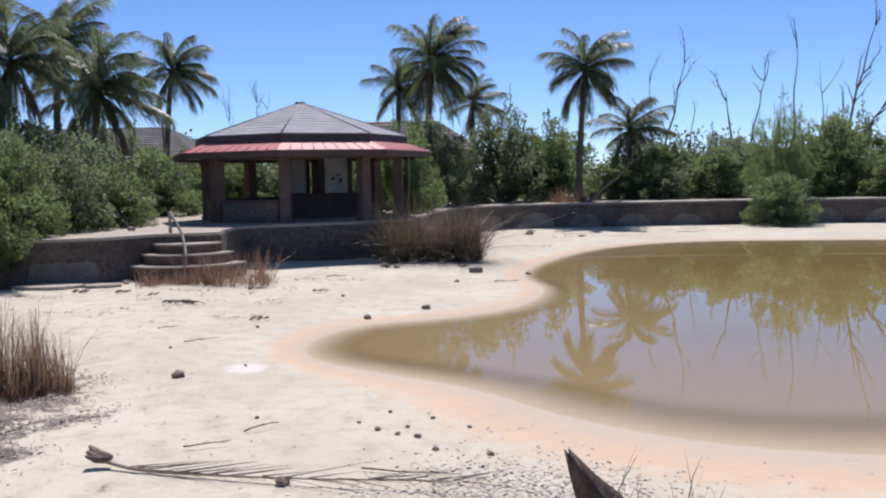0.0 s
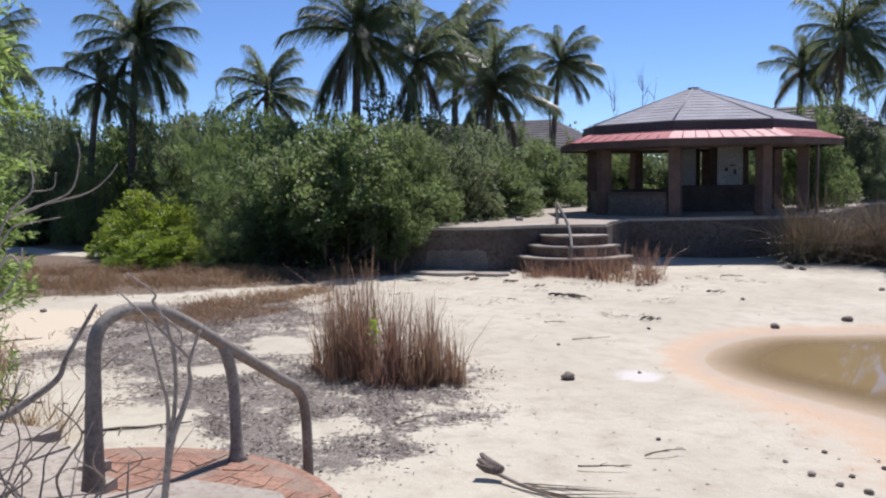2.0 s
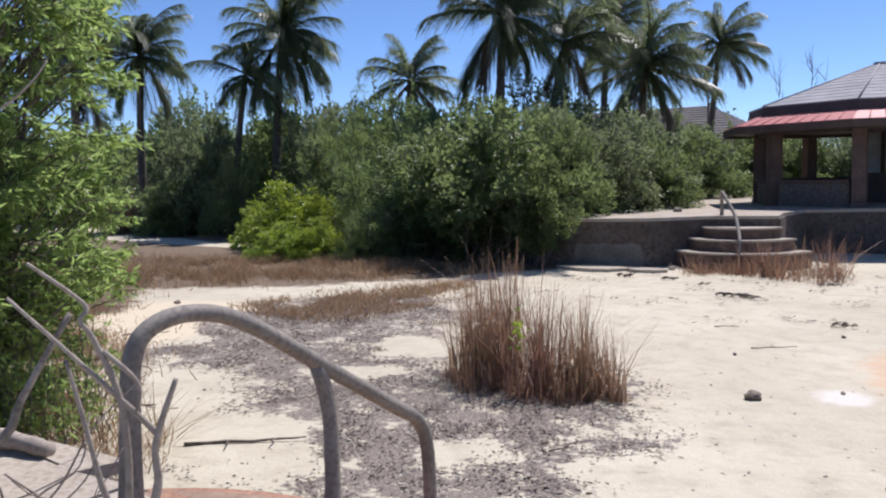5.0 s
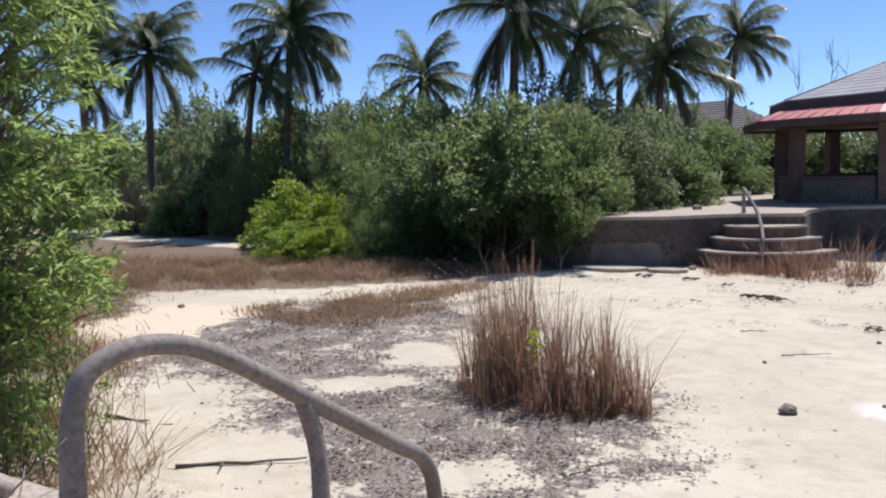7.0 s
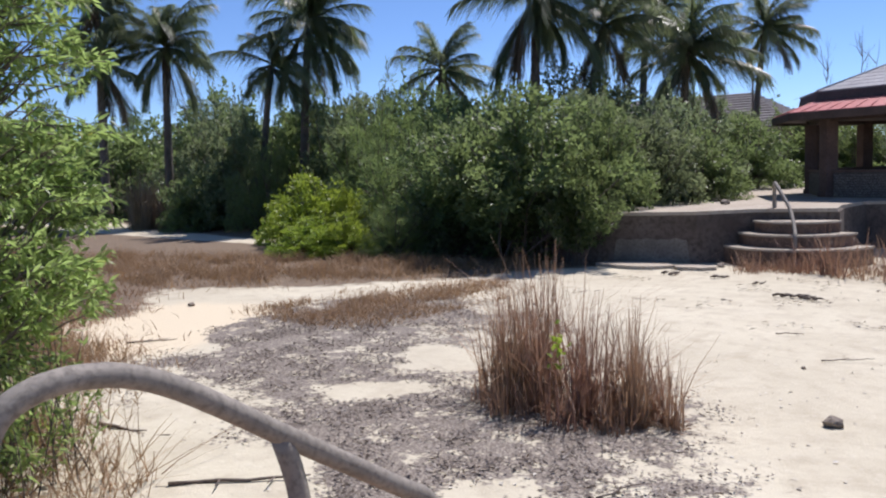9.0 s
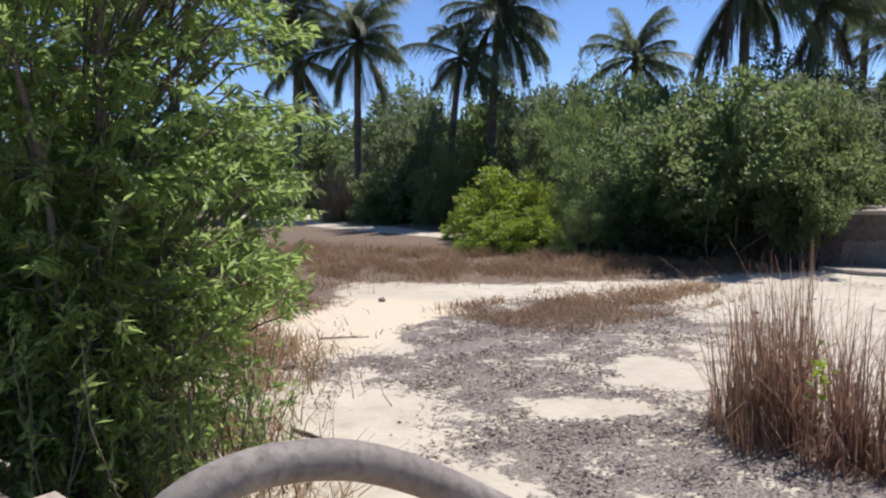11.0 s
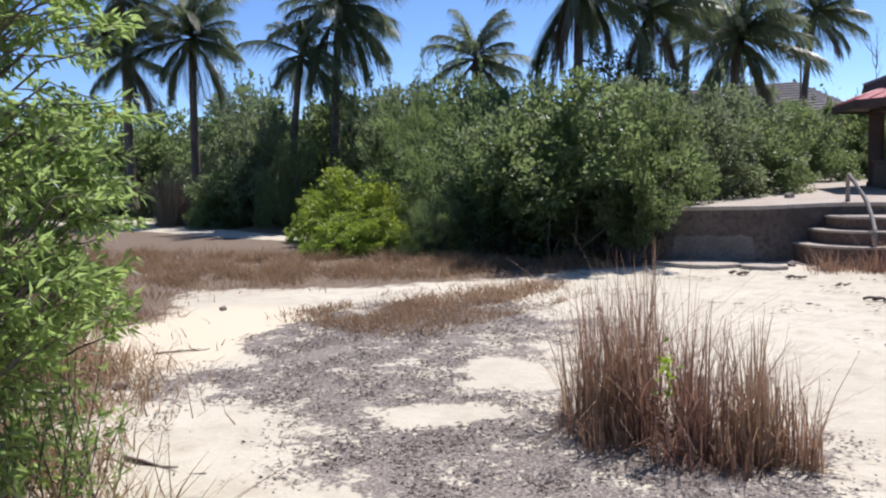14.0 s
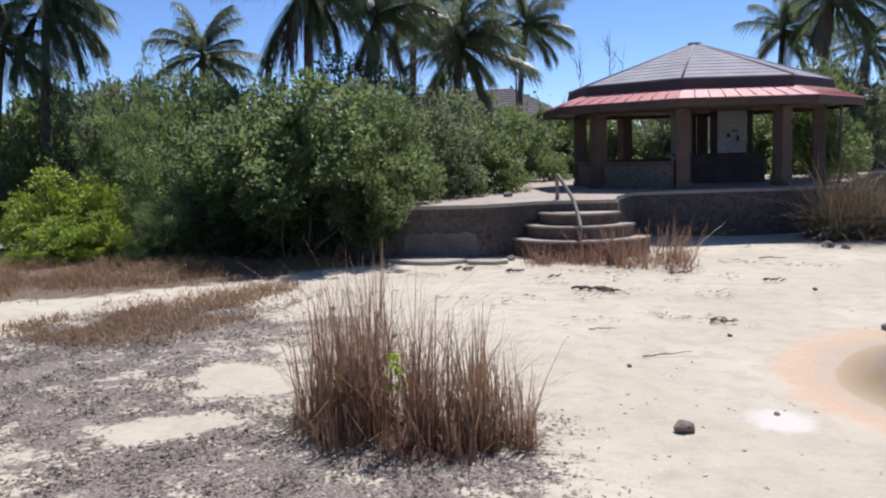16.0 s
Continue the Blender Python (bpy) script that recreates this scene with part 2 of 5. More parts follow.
M_LITTER = leafy("dead_leaf", (0.12, 0.092, 0.07), (0.30, 0.255, 0.205), (0.46, 0.42, 0.35), 0.15, 0.15, glow=(0.28, 0.20, 0.14))


# ---- mesh helpers ----
def link_mesh(name, verts, faces, mat, parent=None, label="", shade=True):
    me = bpy.data.meshes.new(name)
    me.from_pydata([tuple(v) for v in verts], [], [tuple(f) for f in faces])
    if shade:
        me.polygons.foreach_set("use_smooth", [True] * len(me.polygons))
    me.materials.append(mat)
    ob = new(name, me)
    ob.parent = parent
    return tagged(ob, label)


def part(name, bm, mat, parent=None, label="", shade=False):
    me = bpy.data.meshes.new(name)
    bmesh.ops.recalc_face_normals(bm, faces=bm.faces)
    bm.to_mesh(me)
    bm.free()
    if shade:
        me.polygons.foreach_set("use_smooth", [True] * len(me.polygons))
    me.materials.append(mat)
    ob = new(name, me)
    ob.parent = parent
    return tagged(ob, label)


def share(name, me, parent, m):
    ob = new(name, me)
    ob.parent = parent
    ob.matrix_basis = m
    return ob


def empty(name, x, y, z, label, category, group="", kind=""):
    e = new(name)
    e.location = (x, y, z)
    return tagged(e, label, category, group, kind)


def add_box(bm, cx, cy, cz, sx, sy, sz, turn=0.0, bevel=0.0):
    g = bmesh.ops.create_cube(bm, size=1.0)
    vs = g["verts"]
    bmesh.ops.transform(bm, verts=vs, matrix=Matrix.Translation((cx, cy, cz)) @ Matrix.Rotation(turn, 4, "Z") @ Matrix.Diagonal((sx, sy, sz, 1)))
    if bevel:
        es = list({e for v in vs for e in v.link_edges})
        bmesh.ops.bevel(bm, geom=es, offset=bevel, segments=2, affect="EDGES", profile=0.6)


def add_prism(bm, pts, z0, z1, z1s=None):
    """A slab over a plan polygon given in order."""
    lo = [bm.verts.new((x, y, z0)) for x, y in pts]
    hi = [bm.verts.new((x, y, z1)) for x, y in pts]
    n = len(pts)
    bm.faces.new(hi)
    bm.faces.new(lo[::-1])
    for i in range(n):
        bm.faces.new((lo[i], lo[(i + 1) % n], hi[(i + 1) % n], hi[i]))


class Soup:
    """Verts and faces gathered fast for one mesh."""
    def __init__(self):
        self.v, self.f = [], []

    def tube(self, pts, radii, sides=7, cap=True):
        """A round bar along pts; its cross-section is carried along without twisting."""
        pts = [Vector(p) for p in pts]
        base = len(self.v)
        n = len(pts)
        a = None
        for i, p in enumerate(pts):
            d = (pts[min(i + 1, n - 1)] - pts[max(i - 1, 0)]).normalized()
            if a is None:
                a = d.cross(Vector((0, 0, 1)) if abs(d.z) < 0.9 else Vector((1, 0, 0)))
            a = (a - d * a.dot(d)).normalized()
            b = d.cross(a)
            for k in range(sides):
                t = 2 * math.pi * k / sides
                self.v.append(p + (a * math.cos(t) + b * math.sin(t)) * radii[i])
        for i in range(n - 1):
            for k in range(sides):
                k2 = (k + 1) % sides
                self.f.append((base + i * sides + k, base + i * sides + k2, base + (i + 1) * sides + k2, base + (i + 1) * sides + k))
        if cap:
            self.f.append(tuple(base + k for k in range(sides))[::-1])
            self.f.append(tuple(base + (n - 1) * sides + k for k in range(sides)))

    def leaf(self, p, d, n, length, width, fold=0.25):
        """A leaf of two triangles folded along its rib."""
        s = d.cross(n).normalized()
        b = len(self.v)
        mid = p + d * length * 0.45 + n * width * fold
        self.v += [p, mid + s * width * 0.5, p + d * length, mid - s * width * 0.5]
        self.f += [(b, b + 1, b + 2), (b, b + 2, b + 3)]

    def blade(self, p, d, bend, length, width, seg=3):
        """A grass blade that bows over."""
        side = d.cross(bend + Vector((0.01, 0.02, 0.0))).normalized() * width * 0.5
        b = len(self.v)
        for i in range(seg + 1):
            t = i / seg
            q = p + d * length * t + bend * length * t * t
            w = side * (1 - 0.85 * t)
            self.v += [q - w, q + w]
        for i in range(seg):
            self.f.append((b + 2 * i, b + 2 * i + 1, b + 2 * i + 3, b + 2 * i + 2))

    def make(self, name, mat, parent=None, label="", shade=True):
        return link_mesh(name, self.v, self.f, mat, parent, label, shade)


def rnd_dir(rng, zlo=-1.0):
    while True:
        v = Vector((rng.uniform(-1, 1), rng.uniform(-1, 1), rng.uniform(zlo, 1)))
        if 0.05 < v.length < 1:
            return v.normalized()


def wobble(rng, a, b, n, amp):
    a, b = Vector(a), Vector(b)
    off = Vector((0, 0, 0))
    out = []
    for i in range(n + 1):
        t = i / n
        out.append(a.lerp(b, t) + off * (1 if i < n else 0.6))
        off += Vector((rng.gauss(0, amp), rng.gauss(0, amp), rng.gauss(0, amp * 0.5)))
    return out


# ---- plan ----
WATER_Z = -0.12
SHORE = [(-2.7, 15.6), (-2.2, 14.5), (-1.4, 13.8), (0.47, 12.4), (1.45, 10.8), (3.2, 9.4), (6, 8.9), (12, 9.5), (22, 13), (27, 22), (27, 32), (22, 37.5),
         (17, 38.5), (10.9, 39.4), (7.0, 37), (4.7, 33.5), (3.0, 29.5), (2.3, 26.5), (2.75, 24.0), (2.5, 22.2), (1.8, 20.4), (0.76, 19.3), (-0.6, 18.6), (-1.84, 18.2), (-2.5, 17.0)]



def rounded(poly, times=2):
    """Cuts the corners of a closed outline."""
    for _ in range(times):
        nxt = poly[1:] + poly[:1]
        poly = [q for (ax, ay), (bx, by) in zip(poly, nxt) for q in ((ax * 0.75 + bx * 0.25, ay * 0.75 + by * 0.25), (ax * 0.25 + bx * 0.75, ay * 0.25 + by * 0.75))]
    return poly


SHORE = rounded(SHORE)


def poly_sd(px, py, poly):
    """Signed distance to a polygon, negative inside, for arrays."""
    d = np.full(px.shape, 1e9)
    inside = np.zeros(px.shape, bool)
    n = len(poly)
    for i in range(n):
        ax, ay = poly[i]
        bx, by = poly[(i + 1) % n]
        ex, ey = bx - ax, by - ay
        t = np.clip(((px - ax) * ex + (py - ay) * ey) / (ex * ex + ey * ey), 0, 1)
        d = np.minimum(d, np.hypot(px - ax - t * ex, py - ay - t * ey))
        cross = ((ay > py) != (by > py)) & (px < ex * (py - ay) / (ey if ey else 1e-9) + ax)
        inside ^= cross
    return np.where(inside, -d, d)


# the basin's edge, behind which the decks stand
NEAR_DECK = [(-9.5, 4.3), (-6.5, 4.95), (-5.95, 4.9), (-5.5, 4.5), (-4.05, 4.45), (-3.75, 4.82), (-3.2, 4.84), (-2.6, 4.3), (-1.3, 3.4), (0.5, 2.9), (4, 2.5), (12, 3.5), (26, 8), (26, -14), (-9.5, -14)]
FAR_DECK = [(-14.6, 24.2), (-12.1, 24.6), (-10.0, 25.2), (-8.9, 26.4), (-7.0, 26.9), (-7.2, 28.4), (-7.0, 30.2), (-5.8, 30.75), (-2.6, 31.9), (-1.2, 33.5), (-0.6, 38), (0.6, 44.5), (3.5, 47.2), (9, 48.0),
            (17, 48), (26, 46.5), (36, 43), (60, 40), (60, 80), (-30, 80), (-24, 46), (-19, 34)]
NEAR_Z, DECK_Z = 1.3, 1.42


def floor_z(x, y):
    """Height of the basin floor and the land to the west of it."""
    s = poly_sd(x, y, SHORE)
    z = np.where(s < 0, WATER_Z + np.maximum(s * (0.09 - 0.06 * np.clip((26 - y) / 16, 0, 1)), -0.6), WATER_Z + 0.16 * (1 - np.exp(-s / 2.2)) + 0.006 * np.minimum(s, 25))
    z = z + 0.10 * np.clip((-x - 14) / 16, 0, 4)
    z = z + 0.025 * np.sin(x * 1.1 + 0.6 * y) * np.clip(s / 3, 0, 1) * np.cos(y * 0.7)
    # the land beyond the decks lies at their height
    far = poly_sd(x, y, FAR_DECK)
    return np.where(far < -0.7, DECK_Z - 0.08, z)


GX, GY = np.arange(-66, 66, 0.25), np.arange(-16, 66, 0.25)
GRID_Z = floor_z(*np.meshgrid(GX, GY))
GRID_S = poly_sd(*np.meshgrid(GX, GY), SHORE)


def lookup(grid, x, y):
    u, v = (x - GX[0]) / 0.25, (y - GY[0]) / 0.25
    i, j = min(max(int(u), 0), len(GX) - 2), min(max(int(v), 0), len(GY) - 2)
    a, b = min(max(u - i, 0), 1), min(max(v - j, 0), 1)
    return float((grid[j, i] * (1 - a) + grid[j, i + 1] * a) * (1 - b) + (grid[j + 1, i] * (1 - a) + grid[j + 1, i + 1] * a) * b)


def fz(x, y):
    return lookup(GRID_Z, x, y)


def shore_gap(x, y):
    return lookup(GRID_S, x, y)


LITTER = [(-14.3, 13.4), (-12.5, 11.9), (-13.0, 10.7), (-11.4, 10.4), (-10.1, 10.5), (-9.2, 9.6), (-8.0, 8.2), (-5.6, 8.0), (-4.7, 9.2), (-5.0, 11.0), (-5.6, 13.2), (-7.6, 15.2), (-10, 17.2), (-13, 17.6), (-14.8, 15.2)]
BARE = [[(-12.2, 11.0), (-11.4, 10.4), (-10.6, 10.85), (-9.9, 10.35), (-9.1, 9.5), (-8.0, 9.4), (-7.1, 9.05), (-6.6, 8.5), (-7.2, 7.6), (-9.0, 7.6), (-10.4, 9.1)],
        [(-9.8, 11.5), (-9.3, 11.9), (-8.9, 12.35), (-8.5, 11.8), (-8.7, 11.35), (-9.2, 11.0)], [(-10.1, 13.0), (-9.8, 13.9), (-8.9, 13.9), (-8.4, 13.3), (-8.9, 12.6)],
        [(-14.9, 18.2), (-14.1, 21.0), (-13.4, 20.6), (-13.7, 18.4)], [(-9.0, 15.3), (-8.4, 15.9), (-7.4, 15.0), (-8.0, 14.5)],
        [(-16.2, 11.6), (-17.2, 15.0), (-16.0, 16.6), (-14.4, 15.0), (-13.9, 12.9), (-12.9, 12.2), (-13.4, 10.9)], [(-6.6, 9.5), (-6.0, 10.0), (-5.4, 9.6), (-6.0, 9.2)]]


def litter_at(x, y):
    """How thick the dead leaves lie: below about 0.4 the sand is bare."""
    rag = 0.16 * np.sin(2.3 * x + 1.7 * np.sin(1.9 * y)) + 0.12 * np.sin(4.1 * y + 2.0 * np.sin(3.3 * x))
    lit = np.clip(0.5 - (poly_sd(x, y, LITTER) + 2 * rag) / 1.8, 0, 0.70)
    for poly in BARE:
        lit = np.minimum(lit, np.clip(0.45 + 1.7 * (poly_sd(x, y, poly) + rag), -0.6, 0.70))
    return lit - 0.32 * np.clip((y - 11.5) / 2, 0, 1) * np.clip((x + 11.5) / 2, 0, 1)


SOIL = [(-60, 6), (-18, 8), (-16.6, 13.5), (-19, 15.6), (-15.6, 18.2), (-13.8, 20.6), (-12.6, 23.0), (-11.6, 24.6), (-14, 30), (-30, 40), (-80, 40)]
MARL_AT = [(-15.4, 13.2, 2.6), (-14.3, 12.0, 1.6)]


def spaced(lo, hi, fine_lo, fine_hi, fine, coarse):
    out = [fine_lo]
    while out[-1] < fine_hi:
        out.append(out[-1] + fine)
    step = fine
    while out[-1] < hi:
        step = min(step * 1.25, coarse)
        out.append(out[-1] + step)
    step, low = fine, [fine_lo]
    while low[-1] > lo:
        step = min(step * 1.25, coarse)
        low.append(low[-1] - step)
    return np.array(low[:0:-1] + out)


def build_ground():
    xs, ys = spaced(-1500, 1500, -20, 28, 0.2, 200), spaced(-1500, 1500, 5, 52, 0.2, 200)
    X, Y = np.meshgrid(xs, ys)
    Z = floor_z(X, Y)
    nx, ny = len(xs), len(ys)
    verts = np.stack([X.ravel(), Y.ravel(), Z.ravel()], 1)
    i = np.arange(nx * ny).reshape(ny, nx)
    faces = np.stack([i[:-1, :-1].ravel(), i[:-1, 1:].ravel(), i[1:, 1:].ravel(), i[1:, :-1].ravel()], 1)
    ob = link_mesh("ground", verts.tolist(), faces.tolist(), M_GROUND)
    s = poly_sd(X, Y, SHORE)
    near = np.clip((14 - Y) / 4, 0, 1)
    rim = np.clip(1 - s / (1.1 + 1.6 * near), 0, 1)
    lit = litter_at(X, Y)
    soil = np.clip(0.5 - poly_sd(X, Y, SOIL) / 2.0, 0, 1)
    soil = np.maximum(soil, np.where(poly_sd(X, Y, FAR_DECK) < -2.5, 0.7, 0))
    for cx, cy, rx, ry in ((-46, 28.5, 8, 2.2), (-35, 26.2, 7, 0.9), (-28, 25.2, 4, 0.6)):
        soil -= 1.2 * np.exp(-((X - cx) / rx) ** 2 - ((Y - cy - 0.12 * (cx - X)) / ry) ** 2)
    soil = np.maximum(soil, np.clip((np.hypot(X, Y - 20) - 75) / 10, 0, 1))
    marl = np.zeros_like(X)
    for cx, cy, r in MARL_AT:
        marl = np.maximum(marl, np.exp(-((X - cx) ** 2 + (Y - cy) ** 2) / r ** 2))
    chalk = np.exp(-(((X + 3.26) / 0.40) ** 2 + ((Y - 13.7) / 0.50) ** 2) ** 3)
    for name, a in (("rim", rim), ("litter", lit), ("soil", soil), ("marl", marl), ("chalk", chalk)):
        at = ob.data.attributes.new(name, "FLOAT", "POINT")
        at.data.foreach_set("value", a.ravel().astype(np.float32))
    tagged(ob, "dry white sandy basin floor with leaf litter", "ground", kind="structure")


def build_water():
    xs, ys = np.arange(-3.5, 28, 0.25), np.arange(8, 41, 0.25)
    X, Y = np.meshgrid(xs, ys)
    depth = WATER_Z - floor_z(X, Y)
    nx = len(xs)
    keep = poly_sd(X, Y, SHORE) < 0.3
    faces = [(j * nx + k, j * nx + k + 1, (j + 1) * nx + k + 1, (j + 1) * nx + k) for j in range(len(ys) - 1) for k in range(nx - 1) if keep[j, k]]
    verts = np.stack([X.ravel(), Y.ravel(), np.full(X.size, WATER_Z)], 1)
    used = sorted({k for f in faces for k in f})
    remap = {k: n for n, k in enumerate(used)}
    ob = link_mesh("water", verts[used].tolist(), [tuple(remap[k] for k in f) for f in faces], M_WATER)
    at = ob.data.attributes.new("depth", "FLOAT", "POINT")
    at.data.foreach_set("value", depth.ravel()[used].astype(np.float32))
    tagged(ob, "shallow murky amber pond water reflecting the trees", "water", kind="structure")


build_ground()
build_water()


def slab(name, poly, z0, z1, mat, lip, lipmat, label):
    """A deck: a body with a pool-side face and a coping slab that overhangs it."""
    top = empty(name, 0, 0, 0, label, "deck", kind="structure")
    bm = bmesh.new()
    add_prism(bm, poly, z0, z1 - 0.09)
    part("basin_wall", bm, mat, top)
    cx, cy = sum(p[0] for p in poly) / len(poly), sum(p[1] for p in poly) / len(poly)
    bm = bmesh.new()
    out = [(x + (x - cx) / math.hypot(x - cx, y - cy) * lip, y + (y - cy) / math.hypot(x - cx, y - cy) * lip) for x, y in poly]
    add_prism(bm, out, z1 - 0.09 + 0.002, z1)
    part("coping", bm, lipmat, top)
    return top


slab("deck_near", NEAR_DECK, -0.5, NEAR_Z, M_POOLWALL_SHADED, 0.06, M_DECK, "weathered concrete pool deck with sandy coping")
slab("deck_far", FAR_DECK, -0.5, DECK_Z, M_POOLWALL_SHADED, 0.07, M_DECK, "weathered concrete pool deck by the pavilion")


# ---- plants ----
def bare_mesh(soup, name, mat):
    ob = soup.make(name, mat)
    me = ob.data
    bpy.data.objects.remove(ob)
    return me


def frond_mesh(seed, rise, dry=False):
    """A feathered frond that leaves the crown at the elevation rise and bows over; its leaflets hang with gravity."""
    rng = random.Random(seed)
    s = Soup()
    L = rng.uniform(2.3, 2.9) * (0.9 if rise < 0 else 1.0)
    bow = rng.uniform(38, 78) if rise > -5 else rng.uniform(25, 45)
    n = 30
    pts, p = [Vector((0, 0, 0))], Vector((0, 0, 0))
    twist = rng.uniform(-0.25, 0.25)
    for i in range(n):
        a = radians(max(rise - bow * ((i + 0.5) / n) ** 1.5, -86))
        p = p + Vector((math.cos(a), twist * (i / n) ** 2, math.sin(a))) * (L / n)
        pts.append(p)
    s.tube(pts, [0.045 * (1 - 0.9 * i / n) + 0.005 for i in range(n + 1)], 4)
    for i in range(4, n + 1):
        t = i / n
        tan = (pts[i] - pts[i - 1]).normalized()
        up = Vector((-tan.z, 0, tan.x))
        for sgn in (-1, 1):
            for sub in (0.0, 0.33, 0.67):
                if rng.random() < 0.06:
                    continue
                q = pts[i - 1].lerp(pts[i], sub)
                ll = 0.92 * math.sin(math.pi * (0.2 + 0.68 * t)) ** 0.7 * rng.uniform(0.75, 1.15)
                out = (Vector((0, sgn * 0.62, 0)) + tan * rng.uniform(0.55, 0.9) + up * rng.uniform(-0.2, 0.25)).normalized()
                fall = Vector((0.05, -sgn * 0.25, -rng.uniform(0.40, 1.0)))
                s.blade(q, out, fall, ll, 0.042, 2)
    return bare_mesh(s, "frond", M_FROND_DRY if dry else M_FROND)


RISES = (78, 62, 46, 30, 12, -8, -30, -50)
FRONDS = [[frond_mesh(10 * j + i, r) for i in range(3)] for j, r in enumerate(RISES)]
FRONDS_DRY = [frond_mesh(140, -42, True), frond_mesh(141, -58, True)]


def palm(x, y, z, height, lean=(0.0, 0.0), scale=1.0, count=24, seed=0, label="tall coconut palm with drooping wind-blown fronds"):
    rng = random.Random(seed * 7 + 3)
    top = empty("palm_tree", x, y, z, label, "palm tree", "coconut palms")
    s = Soup()
    n = 40
    pts, rad = [], []
    for i in range(n + 1):
        t = i / n
        pts.append((lean[0] * t ** 1.6, lean[1] * t ** 1.6, height * t))
        rad.append((0.165 - 0.05 * t + 0.10 * math.exp(-t * 12) + (0.014 if i % 2 else 0)) * scale)
    s.tube(pts, rad, 9)
    s.make("trunk", M_PALMTRUNK, top)
    head = Vector(pts[-1])
    count = round(count * 1.3)
    for k in range(count):
        t = k / (count - 1)
        az = k * 2.39996 + rng.uniform(-0.3, 0.3)
        az -= 0.5 * math.sin(az)                       # a west wind combs the fronds eastwards
        level = min(max(t ** 1.25 * (len(RISES) - 1) + rng.uniform(-0.8, 0.8), 0), len(RISES) - 1)
        m = Matrix.Translation(head + Vector((0, 0, 0.25 - 0.35 * t))) @ Matrix.Rotation(az, 4, "Z") @ Matrix.Rotation(rng.uniform(-0.3, 0.3), 4, "X") @ Matrix.Scale(scale * rng.uniform(0.70, 1.05), 4)
        dry = level > 6 and rng.random() < 0.4
        share("frond", rng.choice(FRONDS_DRY if dry else FRONDS[round(level)]), top, m)
    for k in range(5):
        s = Soup()
        c = Vector((0.2 * math.cos(k * 1.3), 0.2 * math.sin(k * 1.3), -0.25 - 0.06 * k))
        s.tube([head + c + Vector((0, 0, dz)) for dz in (-0.13, -0.08, 0, 0.08, 0.13)], [0.03, 0.09, 0.11, 0.08, 0.03], 7)
        s.make("coconut", M_BARK, top)
    return top


def bush_meshes(seed, leaves, size, width, stems, height=1.35, hollow=0.0):
    """Limbs and foliage of a shrub about 1 m in radius: stems of unequal height, each with its own sprays. hollow: how far up the canopy starts."""
    rng = random.Random(seed)
    br, fo = Soup(), Soup()
    sprays = []
    for k in range(stems):
        a, rho = k * 2.39996 + rng.uniform(-0.4, 0.4), math.sqrt((k + 0.5) / stems) * rng.uniform(0.8, 1.08)
        tall = height * (1 - 0.50 * rho ** 2.2) * rng.uniform(0.70, 1.10)
        root = Vector((rng.gauss(0, 0.10), rng.gauss(0, 0.10), 0))
        limb = wobble(rng, root, (rho * math.cos(a), rho * math.sin(a), tall), 6, 0.03)
        br.tube(limb, [(0.022 if not hollow else 0.012) * (1 - 0.13 * i) for i in range(7)], 4, False)
        low = hollow / height if hollow else 0.12
        for j in range(9):
            t = rng.uniform(max(low, 0.3), 1.0)
            c = limb[min(int(t * 6), 5)].lerp(limb[min(int(t * 6), 5) + 1], t * 6 % 1)
            c = c + rnd_dir(rng) * rng.uniform(0.05, 0.20)
            if c.z < hollow * rng.uniform(0.75, 1.2):
                continue
            sprays.append((c, rng.uniform(0.07, 0.15), (limb[-1] - root).normalized()))
        if not hollow:
            for j in range(4):                           # boughs that reach down to the ground
                b, r = a + rng.uniform(-0.6, 0.6), rng.uniform(0.62, 1.02)
                sprays.append((Vector((r * math.cos(b), r * math.sin(b), rng.uniform(0.04, 0.5) * height * (1.15 - 0.5 * r))), rng.uniform(0.08, 0.15), Vector((math.cos(b), math.sin(b), 0.7)).normalized()))
    total = sum(r * r for _, r, _ in sprays)
    for c, r, axis in sprays:
        away = (Vector((c.x, c.y, (c.z - 0.2) * 0.7)).normalized() + axis * 0.2 + Vector((0, 0, 0.15))).normalized()
        for k in range(int(leaves * r * r / total)):
            d = rnd_dir(rng)
            p = c + Vector((d.x * 1.15, d.y * 1.15, d.z * 0.55)) * r * rng.random() ** 0.45
            p.z = max(p.z, 0.02)
            out = (Vector((d.x, d.y, d.z * 0.4)) * 0.8 + away * 0.5 + rnd_dir(rng) * 0.5 + Vector((0, 0, -0.1))).normalized()
            fo.leaf(p, out, (Vector((0, 0, 0.9)) + rnd_dir(rng)).normalized(), size * rng.uniform(0.7, 1.3), width * rng.uniform(0.8, 1.2))
        if rng.random() < 0.22 and c.z > height * 0.5:        # leafy shoots that stand out of the outline
            tip = c + (away * 0.5 + Vector((rng.gauss(0, 0.25), rng.gauss(0, 0.25), 0.8))).normalized() * r * rng.uniform(1.5, 2.6)
            br.tube([c, c.lerp(tip, 0.5), tip], [0.006, 0.004, 0.002], 3, False)
            for k in range(20):
                fo.leaf(c.lerp(tip, k / 19), (rnd_dir(rng, -0.2) + away * 0.6).normalized(), rnd_dir(rng, -0.2), size, width)
    return bare_mesh(br, "limb", M_BARK), bare_mesh(fo, "foliage", M_LEAF)


def with_mat(me, mat):
    c = me.copy()
    c.materials[0] = mat
    return c


